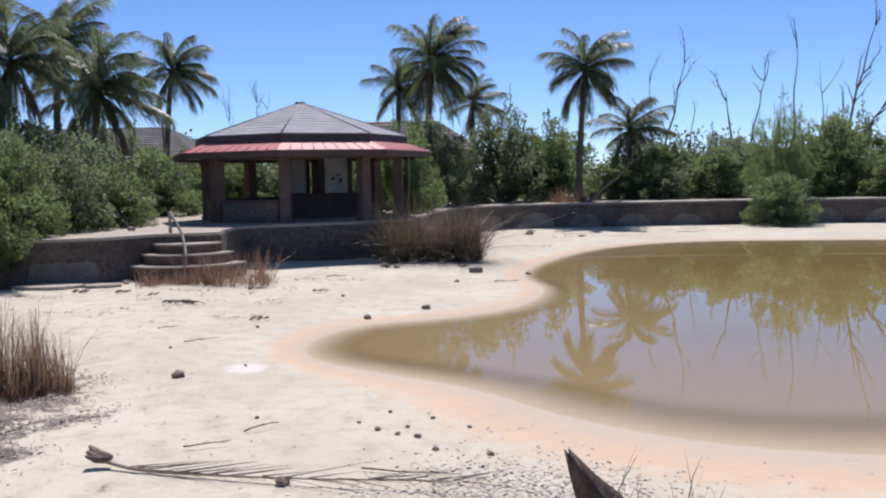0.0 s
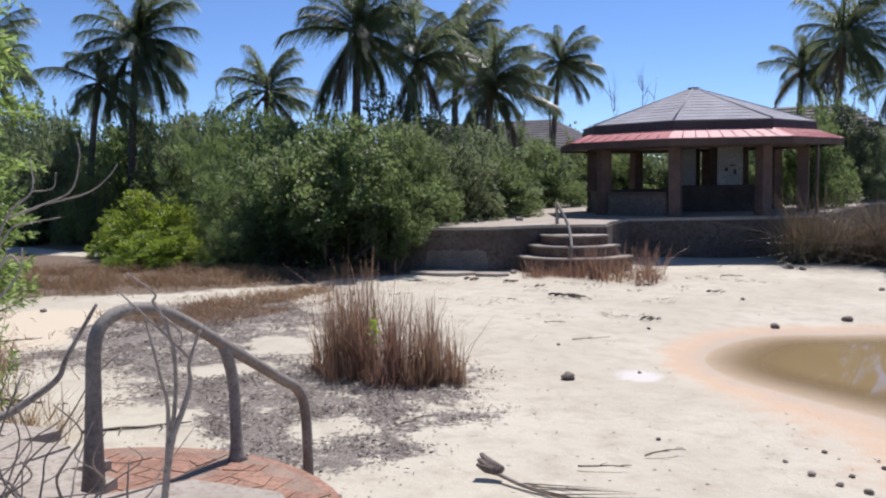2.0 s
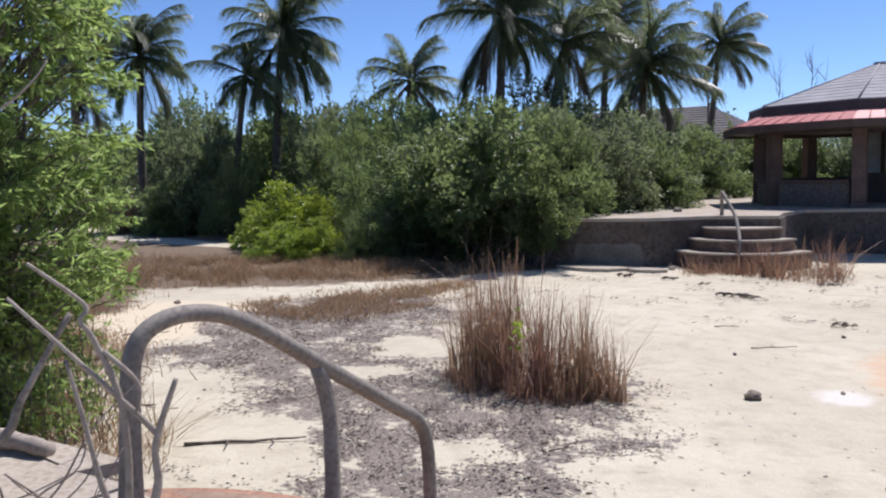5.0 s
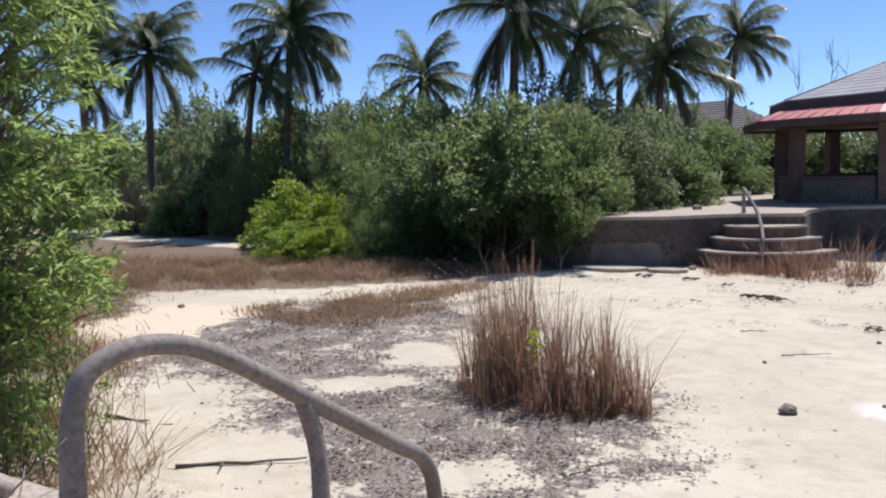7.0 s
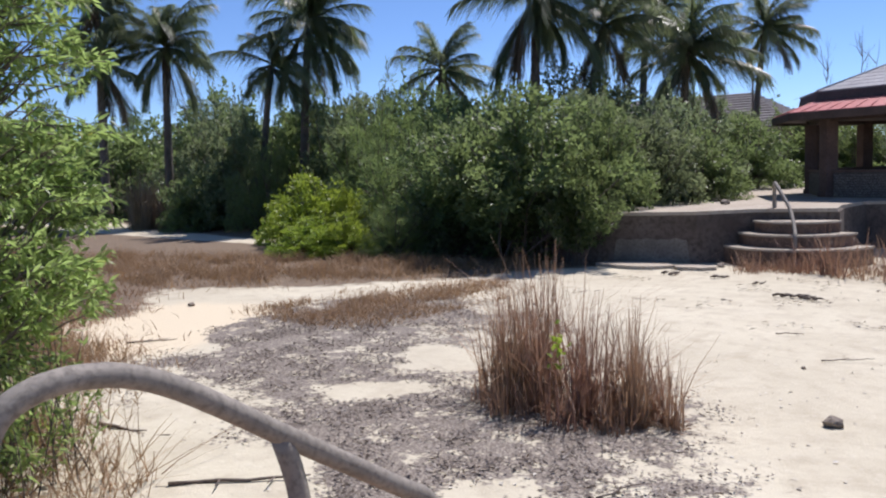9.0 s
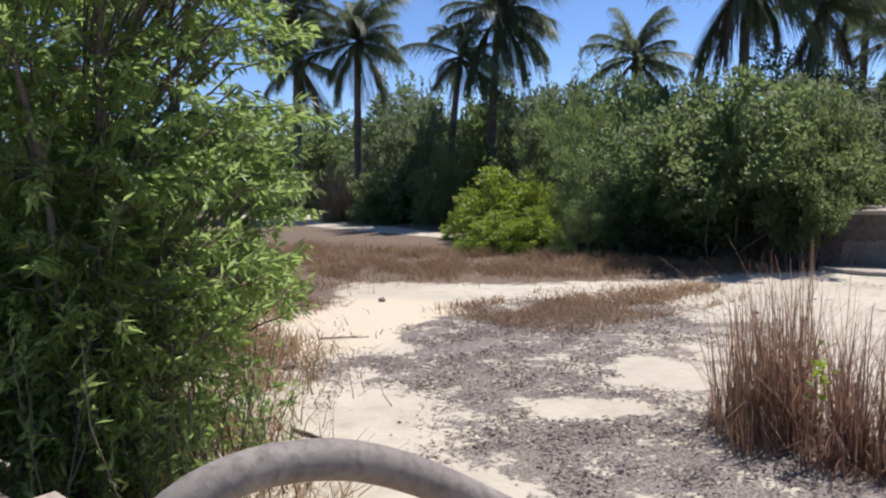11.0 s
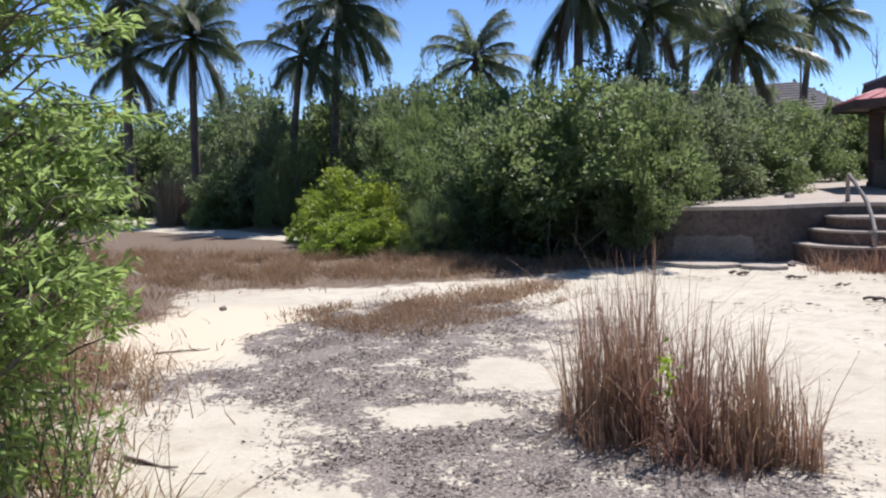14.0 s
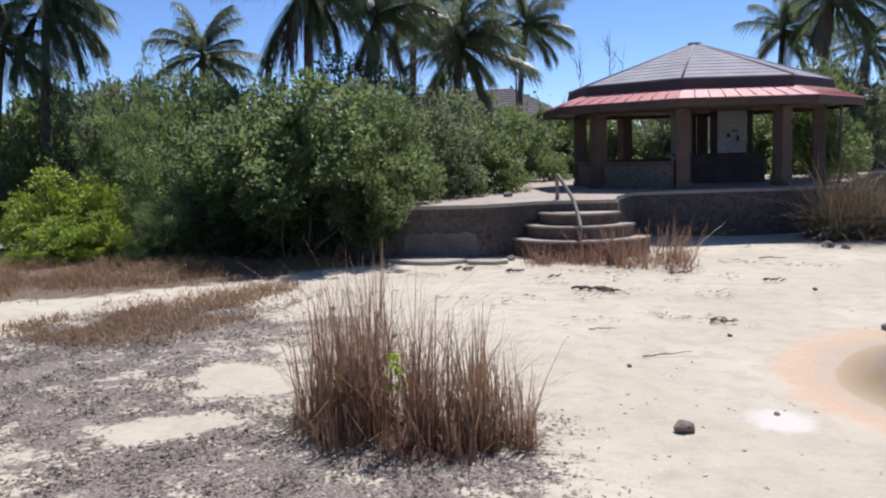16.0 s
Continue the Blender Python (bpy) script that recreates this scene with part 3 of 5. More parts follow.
BUSH = [bush_meshes(100 + i, 15000, 0.060, 0.034, 24 + 3 * i) for i in range(4)]
BUSH_BRIGHT = [(a, with_mat(b, M_LEAF_B)) for a, b in (bush_meshes(110, 13000, 0.062, 0.038, 26, 1.25), bush_meshes(111, 13000, 0.062, 0.038, 24, 1.25))]
BUSH_GREY = [(a, with_mat(b, M_LEAF_G)) for a, b in BUSH[2:]]
BUSH_FEATHER = [(a, with_mat(b, M_LEAF_F)) for a, b in (bush_meshes(114, 17000, 0.070, 0.012, 22, 1.35), bush_meshes(115, 17000, 0.070, 0.012, 20, 1.35))]
BUSH_HOLLOW = [bush_meshes(120, 19000, 0.055, 0.030, 38, 1.45, 0.24), bush_meshes(121, 19000, 0.055, 0.030, 38, 1.45, 0.20)]


def bush(x, y, z, r, h, kind="green", seed=0, label="dense dark green broad-leaved shrub"):
    rng = random.Random(seed * 13 + int(x * 7) + int(y * 3))
    pool = {"green": BUSH, "bright": BUSH_BRIGHT, "grey": BUSH_GREY, "feather": BUSH_FEATHER, "hollow": BUSH_HOLLOW}[kind]
    a, b = rng.choice(pool)
    top = empty("shrub", x, y, z, label, "shrub", "shrubs round the basin")
    m = Matrix.Rotation(rng.uniform(0, 6.28), 4, "Z") @ Matrix.Diagonal((r * rng.uniform(0.95, 1.12), r * rng.uniform(0.95, 1.12), h / 1.2, 1))
    tagged(share("wood", a, top, m), kind="stuff")
    share("foliage", b, top, m)
    return top


def blades_into(s, rng, cx, cy, cz, rx, ry, h, count, lean, width, bend, low=0.3):
    for k in range(count):
        a, r = rng.uniform(0, 6.283), math.sqrt(rng.random())
        d = Vector((rng.gauss(0, lean), rng.gauss(0, lean), 1)).normalized()
        bd = Vector((rng.gauss(0, bend), rng.gauss(0, bend), -abs(rng.gauss(0, bend * 0.8))))
        s.blade(Vector((cx + rx * r * math.cos(a), cy + ry * r * math.sin(a), cz - 0.03)), d, bd * (1.4 if rng.random() < 0.38 else 0.3),
                h * rng.uniform(low, 1.08) ** 0.8 * (1.1 - 0.25 * r), width * rng.uniform(0.6, 1.5), 3)


def tuft_thing(name, x, y, z, tufts, mat, label, category, seed, lean=0.10, width=0.012, bend=0.28, low=0.3):
    """A clump made of separate tufts, each (dx, dy, radius, height, blades)."""
    rng = random.Random(seed)
    top = empty(name, x, y, z, label, category)
    for dx, dy, r, h, n in tufts:
        s = Soup()
        blades_into(s, rng, dx, dy, 0, r, r, h, n, lean, width, bend, low)
        blades_into(s, rng, dx, dy, 0, r * 1.15, r * 1.15, h * 0.28, n // 2, 0.7, width, 0.5)
        s.make("tuft", mat, top)
    return top


# coconut palms
palm(-18.7, 32.1, 0.9, 7.9, (0.1, 0.2), 1.25, 30, 1)
palm(-18.2, 34.6, 0.9, 7.0, (1.1, 0.2), 1.05, 22, 2)
palm(-20.9, 46.9, 1.3, 9.2, (0.3, 0.1), 1.3, 26, 3)
palm(-15.4, 38.1, 1.3, 5.7, (0.3, 0.1), 1.2, 30, 4)
palm(-16.4, 51.0, 1.3, 8.1, (0.6, 0.1), 1.1, 24, 5)
palm(-30.0, 31.2, 0.9, 8.2, (0.6, 0.1), 1.25, 26, 6)
palm(-31.2, 29.8, 0.9, 6.4, (0.9, 0.1), 1.0, 18, 7)
palm(-38.6, 30.4, 1.0, 8.0, (0.2, 0.1), 1.3, 26, 8)
palm(-28.6, 39.3, 1.2, 6.4, (0.4, 0.0), 1.1, 20, 9)
palm(-42.4, 29.3, 1.0, 10.3, (0.2, 0.1), 1.25, 24, 10)
palm(-40.8, 28.3, 1.0, 7.2, (0.2, 0.1), 1.1, 20, 11)
palm(8.0, 51.4, 1.3, 7.8, (0.4, 0.1), 1.25, 26, 12)
palm(11.6, 54.8, 1.3, 4.4, (0.1, 0.1), 1.1, 22, 13)
palm(-3.0, 55.9, 1.3, 7.5, (0.2, 0.1), 1.15, 22, 14)
palm(-1.1, 52.0, 1.3, 8.5, (0.5, 0.1), 1.35, 28, 15)
palm(2.1, 66.0, 1.3, 7.3, (0.2, 0.1), 1.1, 22, 16)

# shrubs of the west bank and the deck: x, y, radius, height
for k, (x, y, r, h) in enumerate([(-16.8, 25.6, 2.0, 3.4), (-17.6, 27.8, 2.4, 3.9), (-14.6, 28.4, 2.2, 3.2), (-12.9, 29.0, 1.7, 2.5), (-12.2, 31.4, 1.5, 2.1), (-13.6, 33.0, 2.2, 3.0),
                                  (-20.4, 29.0, 2.4, 4.2), (-23.5, 32.0, 2.6, 4.6), (-27.4, 31.4, 2.6, 4.7), (-31.5, 33.5, 3.0, 5.2), (-35.0, 31.5, 2.8, 4.4), (-40.0, 35.0, 3.2, 5.2), (-46.0, 33.0, 3.4, 4.8), (-52.0, 31.0, 3.4, 4.6), (-58.0, 27.0, 3.6, 4.6), (-48, 40, 4, 6), (-62, 36, 4, 6),
                                  (-17.4, 33.4, 2.6, 4.1), (-21.6, 36.0, 3.0, 4.5), (-26.2, 38.0, 3.2, 5.2), (-16.0, 43.0, 2.4, 3.7), (-12.4, 46.5, 2.2, 3.6), (-20.0, 43.5, 2.8, 3.6), (-23.5, 45.0, 2.8, 3.8), (-13.6, 41.0, 1.9, 2.8), (-10.4, 44.5, 1.9, 2.6),
                                  (-29.5, 35.5, 2.8, 5.2), (-37.5, 36.5, 3.4, 5.0), (-50.0, 36.0, 3.6, 4.8), (-8.0, 46.5, 2.2, 3.2), (-4.0, 46.0, 2.0, 2.8), (-1.7, 39.6, 1.5, 3.6), (-0.6, 46.6, 1.9, 4.2), (-1.9, 44.0, 1.6, 3.0), (-19.2, 25.6, 1.3, 2.2)]):
    h *= 1.06 if x < -16 else 1.0
    bush(x, y, fz(x, y), r, h, "grey" if k % 3 == 2 or k in (0, 3) else "green", k)
# two filler shrubs, added to block light so that the hollow turns dark
bush(-15.2, 25.6, fz(-15.2, 25.6), 2.2, 2.9, "green", 80, "filler shrub added to block light behind the overhang")
bush(-12.9, 25.9, fz(-12.9, 25.9), 1.3, 2.6, "green", 81, "filler shrub added to darken the hollow below a taller one")
bush(-18.05, 22.9, fz(-18.05, 22.9), 1.0, 1.5, "feather", 83, "low fresh green shrub at the edge of the dry grass")
bush(-24.4, 30.0, fz(-24.4, 30.0), 2.3, 5.0, "feather", 84, "tall feathery light green shrub among darker ones")
bush(-26.3, 31.0, fz(-26.3, 31.0), 1.8, 4.3, "feather", 85, "tall feathery light green shrub among darker ones")
bush(-20.3, 26.3, fz(-20.3, 26.3), 1.9, 3.3, "feather", 86, "feathery light green shrub beside the bright one")
bush(-32.4, 29.4, fz(-32.4, 29.4), 2.1, 4.7, "grey", 87, "tall open grey-green shrub with upright shoots")
bush(-35.0, 30.2, fz(-35.0, 30.2), 2.0, 4.2, "grey", 88, "tall open grey-green shrub with upright shoots")
bush(-33.6, 27.9, fz(-33.6, 27.9), 1.4, 2.2, "green", 89, "leafy green shrub at the edge of the clearing")
bush(-29.6, 28.6, fz(-29.6, 28.6), 1.7, 3.6, "feather", 90, "olive green shrub beside tall dry grass")
bush(-14.3, 24.1, fz(-14.4, 24.0), 2.7, 3.8, "hollow", 1, "large dark shrub overhanging a deep shady hollow")
bush(-16.8, 24.6, fz(-16.4, 24.2), 2.0, 3.1, "hollow", 2, "large dark shrub overhanging a deep shady hollow")
bush(-12.7, 23.9, fz(-12.7, 23.9), 1.25, 2.5, "hollow", 3, "dark shrub overhanging the end of the basin wall")
bush(-22.8, 24.9, fz(-22.8, 24.9), 1.8, 2.15, "bright", 1, "bright yellow-green leafy shrub in full sun")
bush(-21.6, 24.9, fz(-21.6, 24.9), 1.0, 1.7, "bright", 4, "bright yellow-green leafy shrub in full sun")
bush(-24.6, 25.0, fz(-24.6, 25.0), 1.0, 1.5, "bright", 5, "bright yellow-green leafy shrub in full sun")
bush(-20.9, 22.3, fz(-20.9, 22.3), 1.1, 1.05, "bright", 2, "low bright green shrub beside dry grass")
bush(-19.6, 22.6, fz(-19.6, 22.6), 0.9, 1.15, "bright", 3, "low bright green shrub beside dry grass")
# shrubs above the far wall
for k, (x, y, r, h) in enumerate([(3.6, 52.5, 2.6, 4.9), (6.2, 54.0, 2.4, 4.2), (10.5, 53.5, 1.9, 2.2), (13.0, 52.0, 1.6, 2.0), (13.6, 55.0, 2.2, 3.0), (16.4, 53.0, 2.2, 3.0), (18.0, 55.5, 2.4, 3.4), (24.0, 53.0, 2.4, 4.4),
                                  (27.4, 51.0, 2.2, 3.9), (31.0, 49.5, 2.8, 5.4), (22.0, 51.5, 1.8, 3.2), (25.5, 49.8, 1.6, 2.4), (0.9, 50.4, 1.9, 3.2), (14.5, 59.0, 2.8, 3.4), (21.0, 59.0, 3.0, 3.8), (27.0, 58.0, 3.0, 4.6), (34, 56, 3.4, 5.0), (7.4, 60, 3.2, 4.4)]):
    bush(x, y, DECK_Z - 0.1, r, h, "green" if k % 3 else "grey", 40 + k, "dense green shrub above the basin wall")
bush(18.0, 46.4, fz(18.0, 46.4), 1.75, 2.5, "green", 70, "leafy green shrub growing against the basin wall")
bush(19.6, 50.5, DECK_Z - 0.1, 2.1, 5.0, "feather", 71, "tall feathery green shrub above the basin wall")


def far_woods():
    rng = random.Random(77)
    s = Soup()
    for k in range(480):
        a = radians(rng.uniform(-112, 48))
        D = rng.uniform(68, 98)
        x, y = D * math.sin(a), 4 + D * math.cos(a)
        h, r = rng.uniform(4.2, 7.2), rng.uniform(2.2, 4.2)
        for j in range(380):
            d = rnd_dir(rng, 0.0)
            p = Vector((x + d.x * r, y + d.y * r, 0.8 + d.z * h * rng.uniform(0.4, 0.97)))
            s.leaf(p, rnd_dir(rng), rnd_dir(rng, 0.1), 0.34, 0.25)
    tagged(s.make("far_woods", M_LEAF_FAR), "distant belt of dark green scrub woodland", "woodland", kind="stuff")


far_woods()


# dry reeds standing in the basin
rr = random.Random(9)
tufts = [(-1.15, 0.1, 0.16, 1.35, 60), (-0.95, 0.25, 0.20, 1.5, 90), (-0.72, -0.1, 0.22, 1.6, 130), (-0.5, 0.2, 0.22, 1.72, 130), (-0.32, -0.25, 0.18, 1.62, 90), (-0.15, 0.3, 0.16, 1.55, 40), (0.08, 0.0, 0.16, 1.30, 60),
         (0.30, -0.2, 0.22, 1.3, 120), (0.5, 0.15, 0.22, 1.22, 110), (0.72, -0.15, 0.20, 1.15, 90), (0.92, 0.1, 0.16, 1.0, 60), (1.12, -0.05, 0.12, 0.85, 35), (0.2, -0.5, 0.3, 0.55, 90), (-0.5, -0.5, 0.3, 0.5, 90), (0.65, -0.45, 0.25, 0.45, 70), (-0.95, -0.3, 0.22, 0.45, 50)]
tufts = [(dx, dy, r, h * rr.uniform(1.0, 1.2), int(n * 1.1)) for dx, dy, r, h, n in tufts]
reeds = tuft_thing("reed_clump", -6.55, 12.15, fz(-6.5, 12.1), tufts, M_REED, "tall clump of dry reddish-brown reeds standing on the sand", "reeds", 5, 0.05, 0.016, 0.34, 0.5)
sprig = Soup()
for k in range(26):
    sprig.leaf(Vector((0.05 + rr.gauss(0, 0.05), -0.5 + rr.gauss(0, 0.05), 0.75 + rr.gauss(0, 0.09))), rnd_dir(rr, 0.1), rnd_dir(rr), 0.09, 0.05)
tagged(sprig.make("green_sprig", M_LEAF_B, reeds, "small fresh green sprig"), kind="stuff")
weeds = [(u, rr.gauss(0, 0.32), rr.uniform(0.2, 0.4), rr.uniform(0.7, 1.5) * (0.5 if u < -0.5 else 1.0), 30) for u in [rr.uniform(-1.7, 1.7) for _ in range(34)]]
tuft_thing("weed_clump", -6.75, 24.4, fz(-7.3, 24.3), weeds, M_REED, "dry brown weeds growing round the far steps", "weeds", 6, 0.30, 0.018, 0.36)
tangle = [(rr.uniform(-1.7, 1.5), rr.gauss(0, 0.35), rr.uniform(0.3, 0.45), rr.uniform(1.5, 3.0), 130) for _ in range(28)]
tuft_thing("dry_shrub", -0.5, 30.7, fz(-0.5, 30.7), tangle, M_FROND_DRY, "tall tangle of dry brown grass against the pavilion", "dry grass", 7, 0.34, 0.024, 0.55, 0.45)
plume = [(rr.uniform(-1.2, 1.2), rr.gauss(0, 0.4), 0.4, rr.uniform(2.4, 3.4), 130) for _ in range(8)]
tuft_thing("plume_grass", -36.5, 28.0, fz(-36.5, 28.0), plume, M_FROND_DRY, "tall pale dry plume grass at the palms' feet", "dry grass", 8, 0.12, 0.03, 0.3)
tuft_thing("dry_grass_tuft", 7.2, 49.6, DECK_Z - 0.08, [(rr.uniform(-1.2, 1.2), rr.gauss(0, 0.2), 0.35, 1.3, 80) for _ in range(6)], M_DRYGRASS, "dry grass round a palm's foot above the wall", "dry grass", 9, 0.25, 0.02, 0.4)


def grass_field(name, poly, count, h, seed, label, mat=None, width=0.014):
    rng = random.Random(seed)
    xs, ys = [p[0] for p in poly], [p[1] for p in poly]
    n = count * 3
    X = np.array([rng.uniform(min(xs), max(xs)) for _ in range(n)])
    Y = np.array([rng.uniform(min(ys), max(ys)) for _ in range(n)])
    ok = poly_sd(X, Y, poly) + np.array([rng.gauss(0, 0.45) for _ in range(n)]) < 0
    Z = floor_z(X, Y)
    s, made = Soup(), 0
    for x, y, z in zip(X[ok], Y[ok], Z[ok]):
        v = noise.noise(Vector((x * 0.8, y * 0.8, seed)))
        if v < -0.15 and rng.random() < 0.8:
            continue
        d = Vector((rng.gauss(0, 0.4), rng.gauss(0, 0.4), 1)).normalized()
        s.blade(Vector((x, y, z - 0.02)), d, Vector((rng.gauss(0, 0.4), rng.gauss(0, 0.4), -0.25)), h * rng.uniform(0.3, 1.1) * (0.8 + 0.6 * v), width * rng.uniform(0.7, 1.6), 2)
        made += 1
        if made >= count:
            break
    tagged(s.make(name, mat or M_DRYGRASS), label, "dry grass", kind="stuff")


GRASS_BAND = [(-30, 16), (-19.5, 15.8), (-16.5, 19), (-14.2, 20.8), (-12.6, 22.6), (-14, 24), (-19, 22.8), (-23, 20.8), (-30, 18.6)]
grass_field("dry_grass_band", GRASS_BAND, 24000, 0.50, 21, "band of reddish dry grass below the shrubs")
grass_field("dry_grass_patch", [(-15.0, 15.3), (-13.4, 14.3), (-12.3, 14.6), (-11.4, 16.6), (-11.4, 18.6), (-12.7, 20.4), (-13.5, 18.9), (-13.4, 17.6), (-14.6, 17.2)], 8000, 0.28, 22, "low reddish dry grass on the sand")
grass_field("dry_grass_bank", [(-16.5, 12.8), (-13.4, 10.8), (-12.6, 9.4), (-10.9, 8.4), (-10.0, 7.2), (-8.4, 6.6), (-7.4, 5.6), (-12, 5.0), (-24, 9), (-24, 16), (-19, 15.5)], 15000, 0.42, 23, "dry brown grass under the young tree")
grass_field("dry_grass_edge", [(-16.5, 11.6), (-14.3, 10.9), (-12.8, 10.4), (-11.7, 9.3), (-10.6, 8.2), (-10.2, 7.4), (-10.7, 6.8), (-12.5, 8.2), (-16, 9.8)], 7000, 0.55, 25, "dry grass at the edge of the pale sand")
grass_field("dry_grass_far", [(-60, 18), (-40, 17.0), (-30, 18.0), (-33, 20), (-60, 20)], 4000, 0.35, 24, "far strip of dry grass", None, 0.03)


def leaf_litter():
    rng = random.Random(31)
    n = 95000
    X = np.array([rng.uniform(-15.5, -4.2) for _ in range(n)])
    Y = np.array([rng.uniform(7.5, 18.2) for _ in range(n)])
    Z, lit = floor_z(X, Y), litter_at(X, Y)
    s = Soup()
    for x, y, z, d in zip(X, Y, Z, lit):
        if d + rng.gauss(0, 0.20) < 0.42 or noise.noise(Vector((x * 1.6, y * 1.6, 3))) < rng.uniform(-0.35, 0.3):
            continue
        a = rng.uniform(0, 6.28)
        dr = Vector((math.cos(a), math.sin(a), rng.uniform(-0.05, 0.28))).normalized()
        s.leaf(Vector((x, y, z + rng.uniform(0.004, 0.03))), dr, Vector((rng.gauss(0, 0.4), rng.gauss(0, 0.4), 1)).normalized(), rng.uniform(0.03, 0.075), rng.uniform(0.014, 0.032), rng.uniform(-0.5, 0.6))
    tagged(s.make("leaf_litter", M_LITTER), "curled grey-brown dead leaves on the sand", "dead leaves", kind="stuff")


leaf_litter()


def sand_flakes():
    """Curled flakes of dried mud, small pebbles and chips strewn on the floor."""
    rng = random.Random(32)
    s = Soup()
    for k in range(3600):
        if k < 2700:
            x, y = rng.gauss(0.6, 0.75), 7.2 + abs(rng.gauss(0, 0.75))
        else:
            x, y = rng.uniform(-8, 3.5), rng.uniform(7, 24)
        if shore_gap(x, y) < 0.5:
            continue
        a = rng.uniform(0, 6.28)
        s.leaf(Vector((x, y, fz(x, y) + 0.006)), Vector((math.cos(a), math.sin(a), rng.uniform(0.0, 0.16))).normalized(), Vector((rng.gauss(0, 0.15), rng.gauss(0, 0.15), 1)).normalized(),
               rng.uniform(0.025, 0.07), rng.uniform(0.02, 0.05), rng.uniform(0.0, 0.3))
    tagged(s.make("mud_flakes", M_LITTER2), "curled mud flakes and chips on the sand", "debris", kind="stuff")


M_LITTER2 = leafy("mud_flake", (0.36, 0.315, 0.25), (0.56, 0.515, 0.43), (0.20, 0.165, 0.13), 0.1, 0.05, glow=(0.3, 0.25, 0.2))
sand_flakes()


def young_tree(x, y):
    """The leafy young tree beside the deck: several stems, twigs and narrow leaves."""
    rng = random.Random(51)
    z = fz(x, y)
    top = empty("young_tree", x, y, z, "young leafy tree with narrow glossy bright green leaves", "tree")
    stem, fo, dry = Soup(), Soup(), Soup()
    tips = []
    for k in range(26):
        a = k * 2.4 + rng.uniform(-0.4, 0.4)
        h, sp = rng.uniform(2.4, 5.8), rng.uniform(0.3, 1.45)
        base = Vector((rng.gauss(0, 0.30), rng.gauss(0, 0.30), -0.05))
        pts = wobble(rng, base, (base.x + sp * math.cos(a), base.y + sp * math.sin(a), h), 9, 0.06)
        one = Soup()
        one.tube(pts, [0.040 * (1 - 0.088 * i) for i in range(10)], 7)
        one.make("stem", M_BARK, top)
        for i in range(1, 10):
            for j in range(8):
                d = (rnd_dir(rng, -0.25) + Vector((math.cos(a), math.sin(a), 0)) * 0.25).normalized()
                L = rng.uniform(0.35, 0.90) * (1.2 if i < 7 else 0.8)
                tw = wobble(rng, pts[i], pts[i] + d * L + Vector((0, 0, -0.12 * L)), 3, 0.03)
                stem.tube(tw, [0.009, 0.007, 0.005, 0.003], 4, False)
                tips.append(tw)
    for k in range(150):
        a, r = rng.uniform(0, 6.28), rng.uniform(0.4, 1.5)
        b = Vector((r * math.cos(a), r * math.sin(a), 0))
        tips.append(wobble(rng, b, b + Vector((rng.gauss(0, 0.2), rng.gauss(0, 0.2), rng.uniform(0.5, 1.7))), 3, 0.05))
        stem.tube(tips[-1], [0.008, 0.006, 0.005, 0.003], 4, False)
    for k in range(60):                                  # low sprays that lean out over the sand
        a, r = rng.uniform(0.2, 1.7), rng.uniform(0.8, 1.35)
        b = Vector((r * math.cos(a), r * math.sin(a), rng.uniform(1.3, 2.6)))
        tips.append(wobble(rng, b, b + Vector((0.45 * math.cos(a), 0.45 * math.sin(a), rng.uniform(-0.1, 0.35))), 3, 0.04))
        stem.tube([Vector((b.x * 0.3, b.y * 0.3, b.z * 0.6))] + tips[-1], [0.010, 0.008, 0.006, 0.005, 0.003], 4, False)
    for k in range(110):                                 # the upper crown leans east, towards the basin
        a, r = rng.uniform(-0.3, 1.9), rng.uniform(0.7, 1.35)
        b = Vector((r * math.cos(a), r * math.sin(a), rng.uniform(2.6, 5.0)))
        tips.append(wobble(rng, b, b + Vector((0.5 * math.cos(a), 0.5 * math.sin(a), rng.uniform(-0.25, 0.3))), 3, 0.04))
        stem.tube([Vector((b.x * 0.35, b.y * 0.35, b.z * 0.8))] + tips[-1], [0.010, 0.008, 0.006, 0.005, 0.003], 4, False)
    for tw in tips:
        way = (tw[-1] - tw[0]).normalized()
        for j in range(34 if tw[0].z > 1.2 else 26):
            t = rng.uniform(0.2, 1.05)
            i = min(int(t * 3), 2)
            p = tw[i].lerp(tw[i + 1], t * 3 - i) + rnd_dir(rng) * 0.03
            if p.z < 0.3 and rng.random() < 0.6:
                continue
            d = (rnd_dir(rng) * 0.8 + way * 0.8 + Vector((0, 0, -0.35))).normalized()
            fo.leaf(p, d, (Vector((0, 0, 0.6)) + rnd_dir(rng)).normalized(), rng.uniform(0.08, 0.145), rng.uniform(0.022, 0.036), 0.3)
    stem.make("brushwood", M_BARK, top)
    fo.make("foliage", M_LEAF_N, top)
    blades_into(dry, rng, 0.3, 0, 0, 1.9, 1.7, 0.8, 1500, 0.5, 0.012, 0.5)
    dry.make("dry_skirt", M_DRYGRASS, top, "dry grass caught in the lower stems")


young_tree(-10.05, 6.9)
bush(-15.5, 6.4, fz(-15.5, 6.4), 1.3, 1.6, "bright", 92, "low leafy green shrub behind the young tree")
bush(-19.5, 9.5, fz(-19.5, 9.5), 1.6, 2.2, "grey", 93, "grey-green shrub on the west bank")
bush(-24, 6, fz(-24, 6), 2.2, 3.2, "green", 94, "dense green shrub on the west bank")
bush(-23, 13, fz(-23, 13), 1.4, 1.6, "bright", 95, "low bright green shrub beside dry grass")


# ---- pavilion ----
PX, PY, PZ = -5.8, 35.5, 1.43


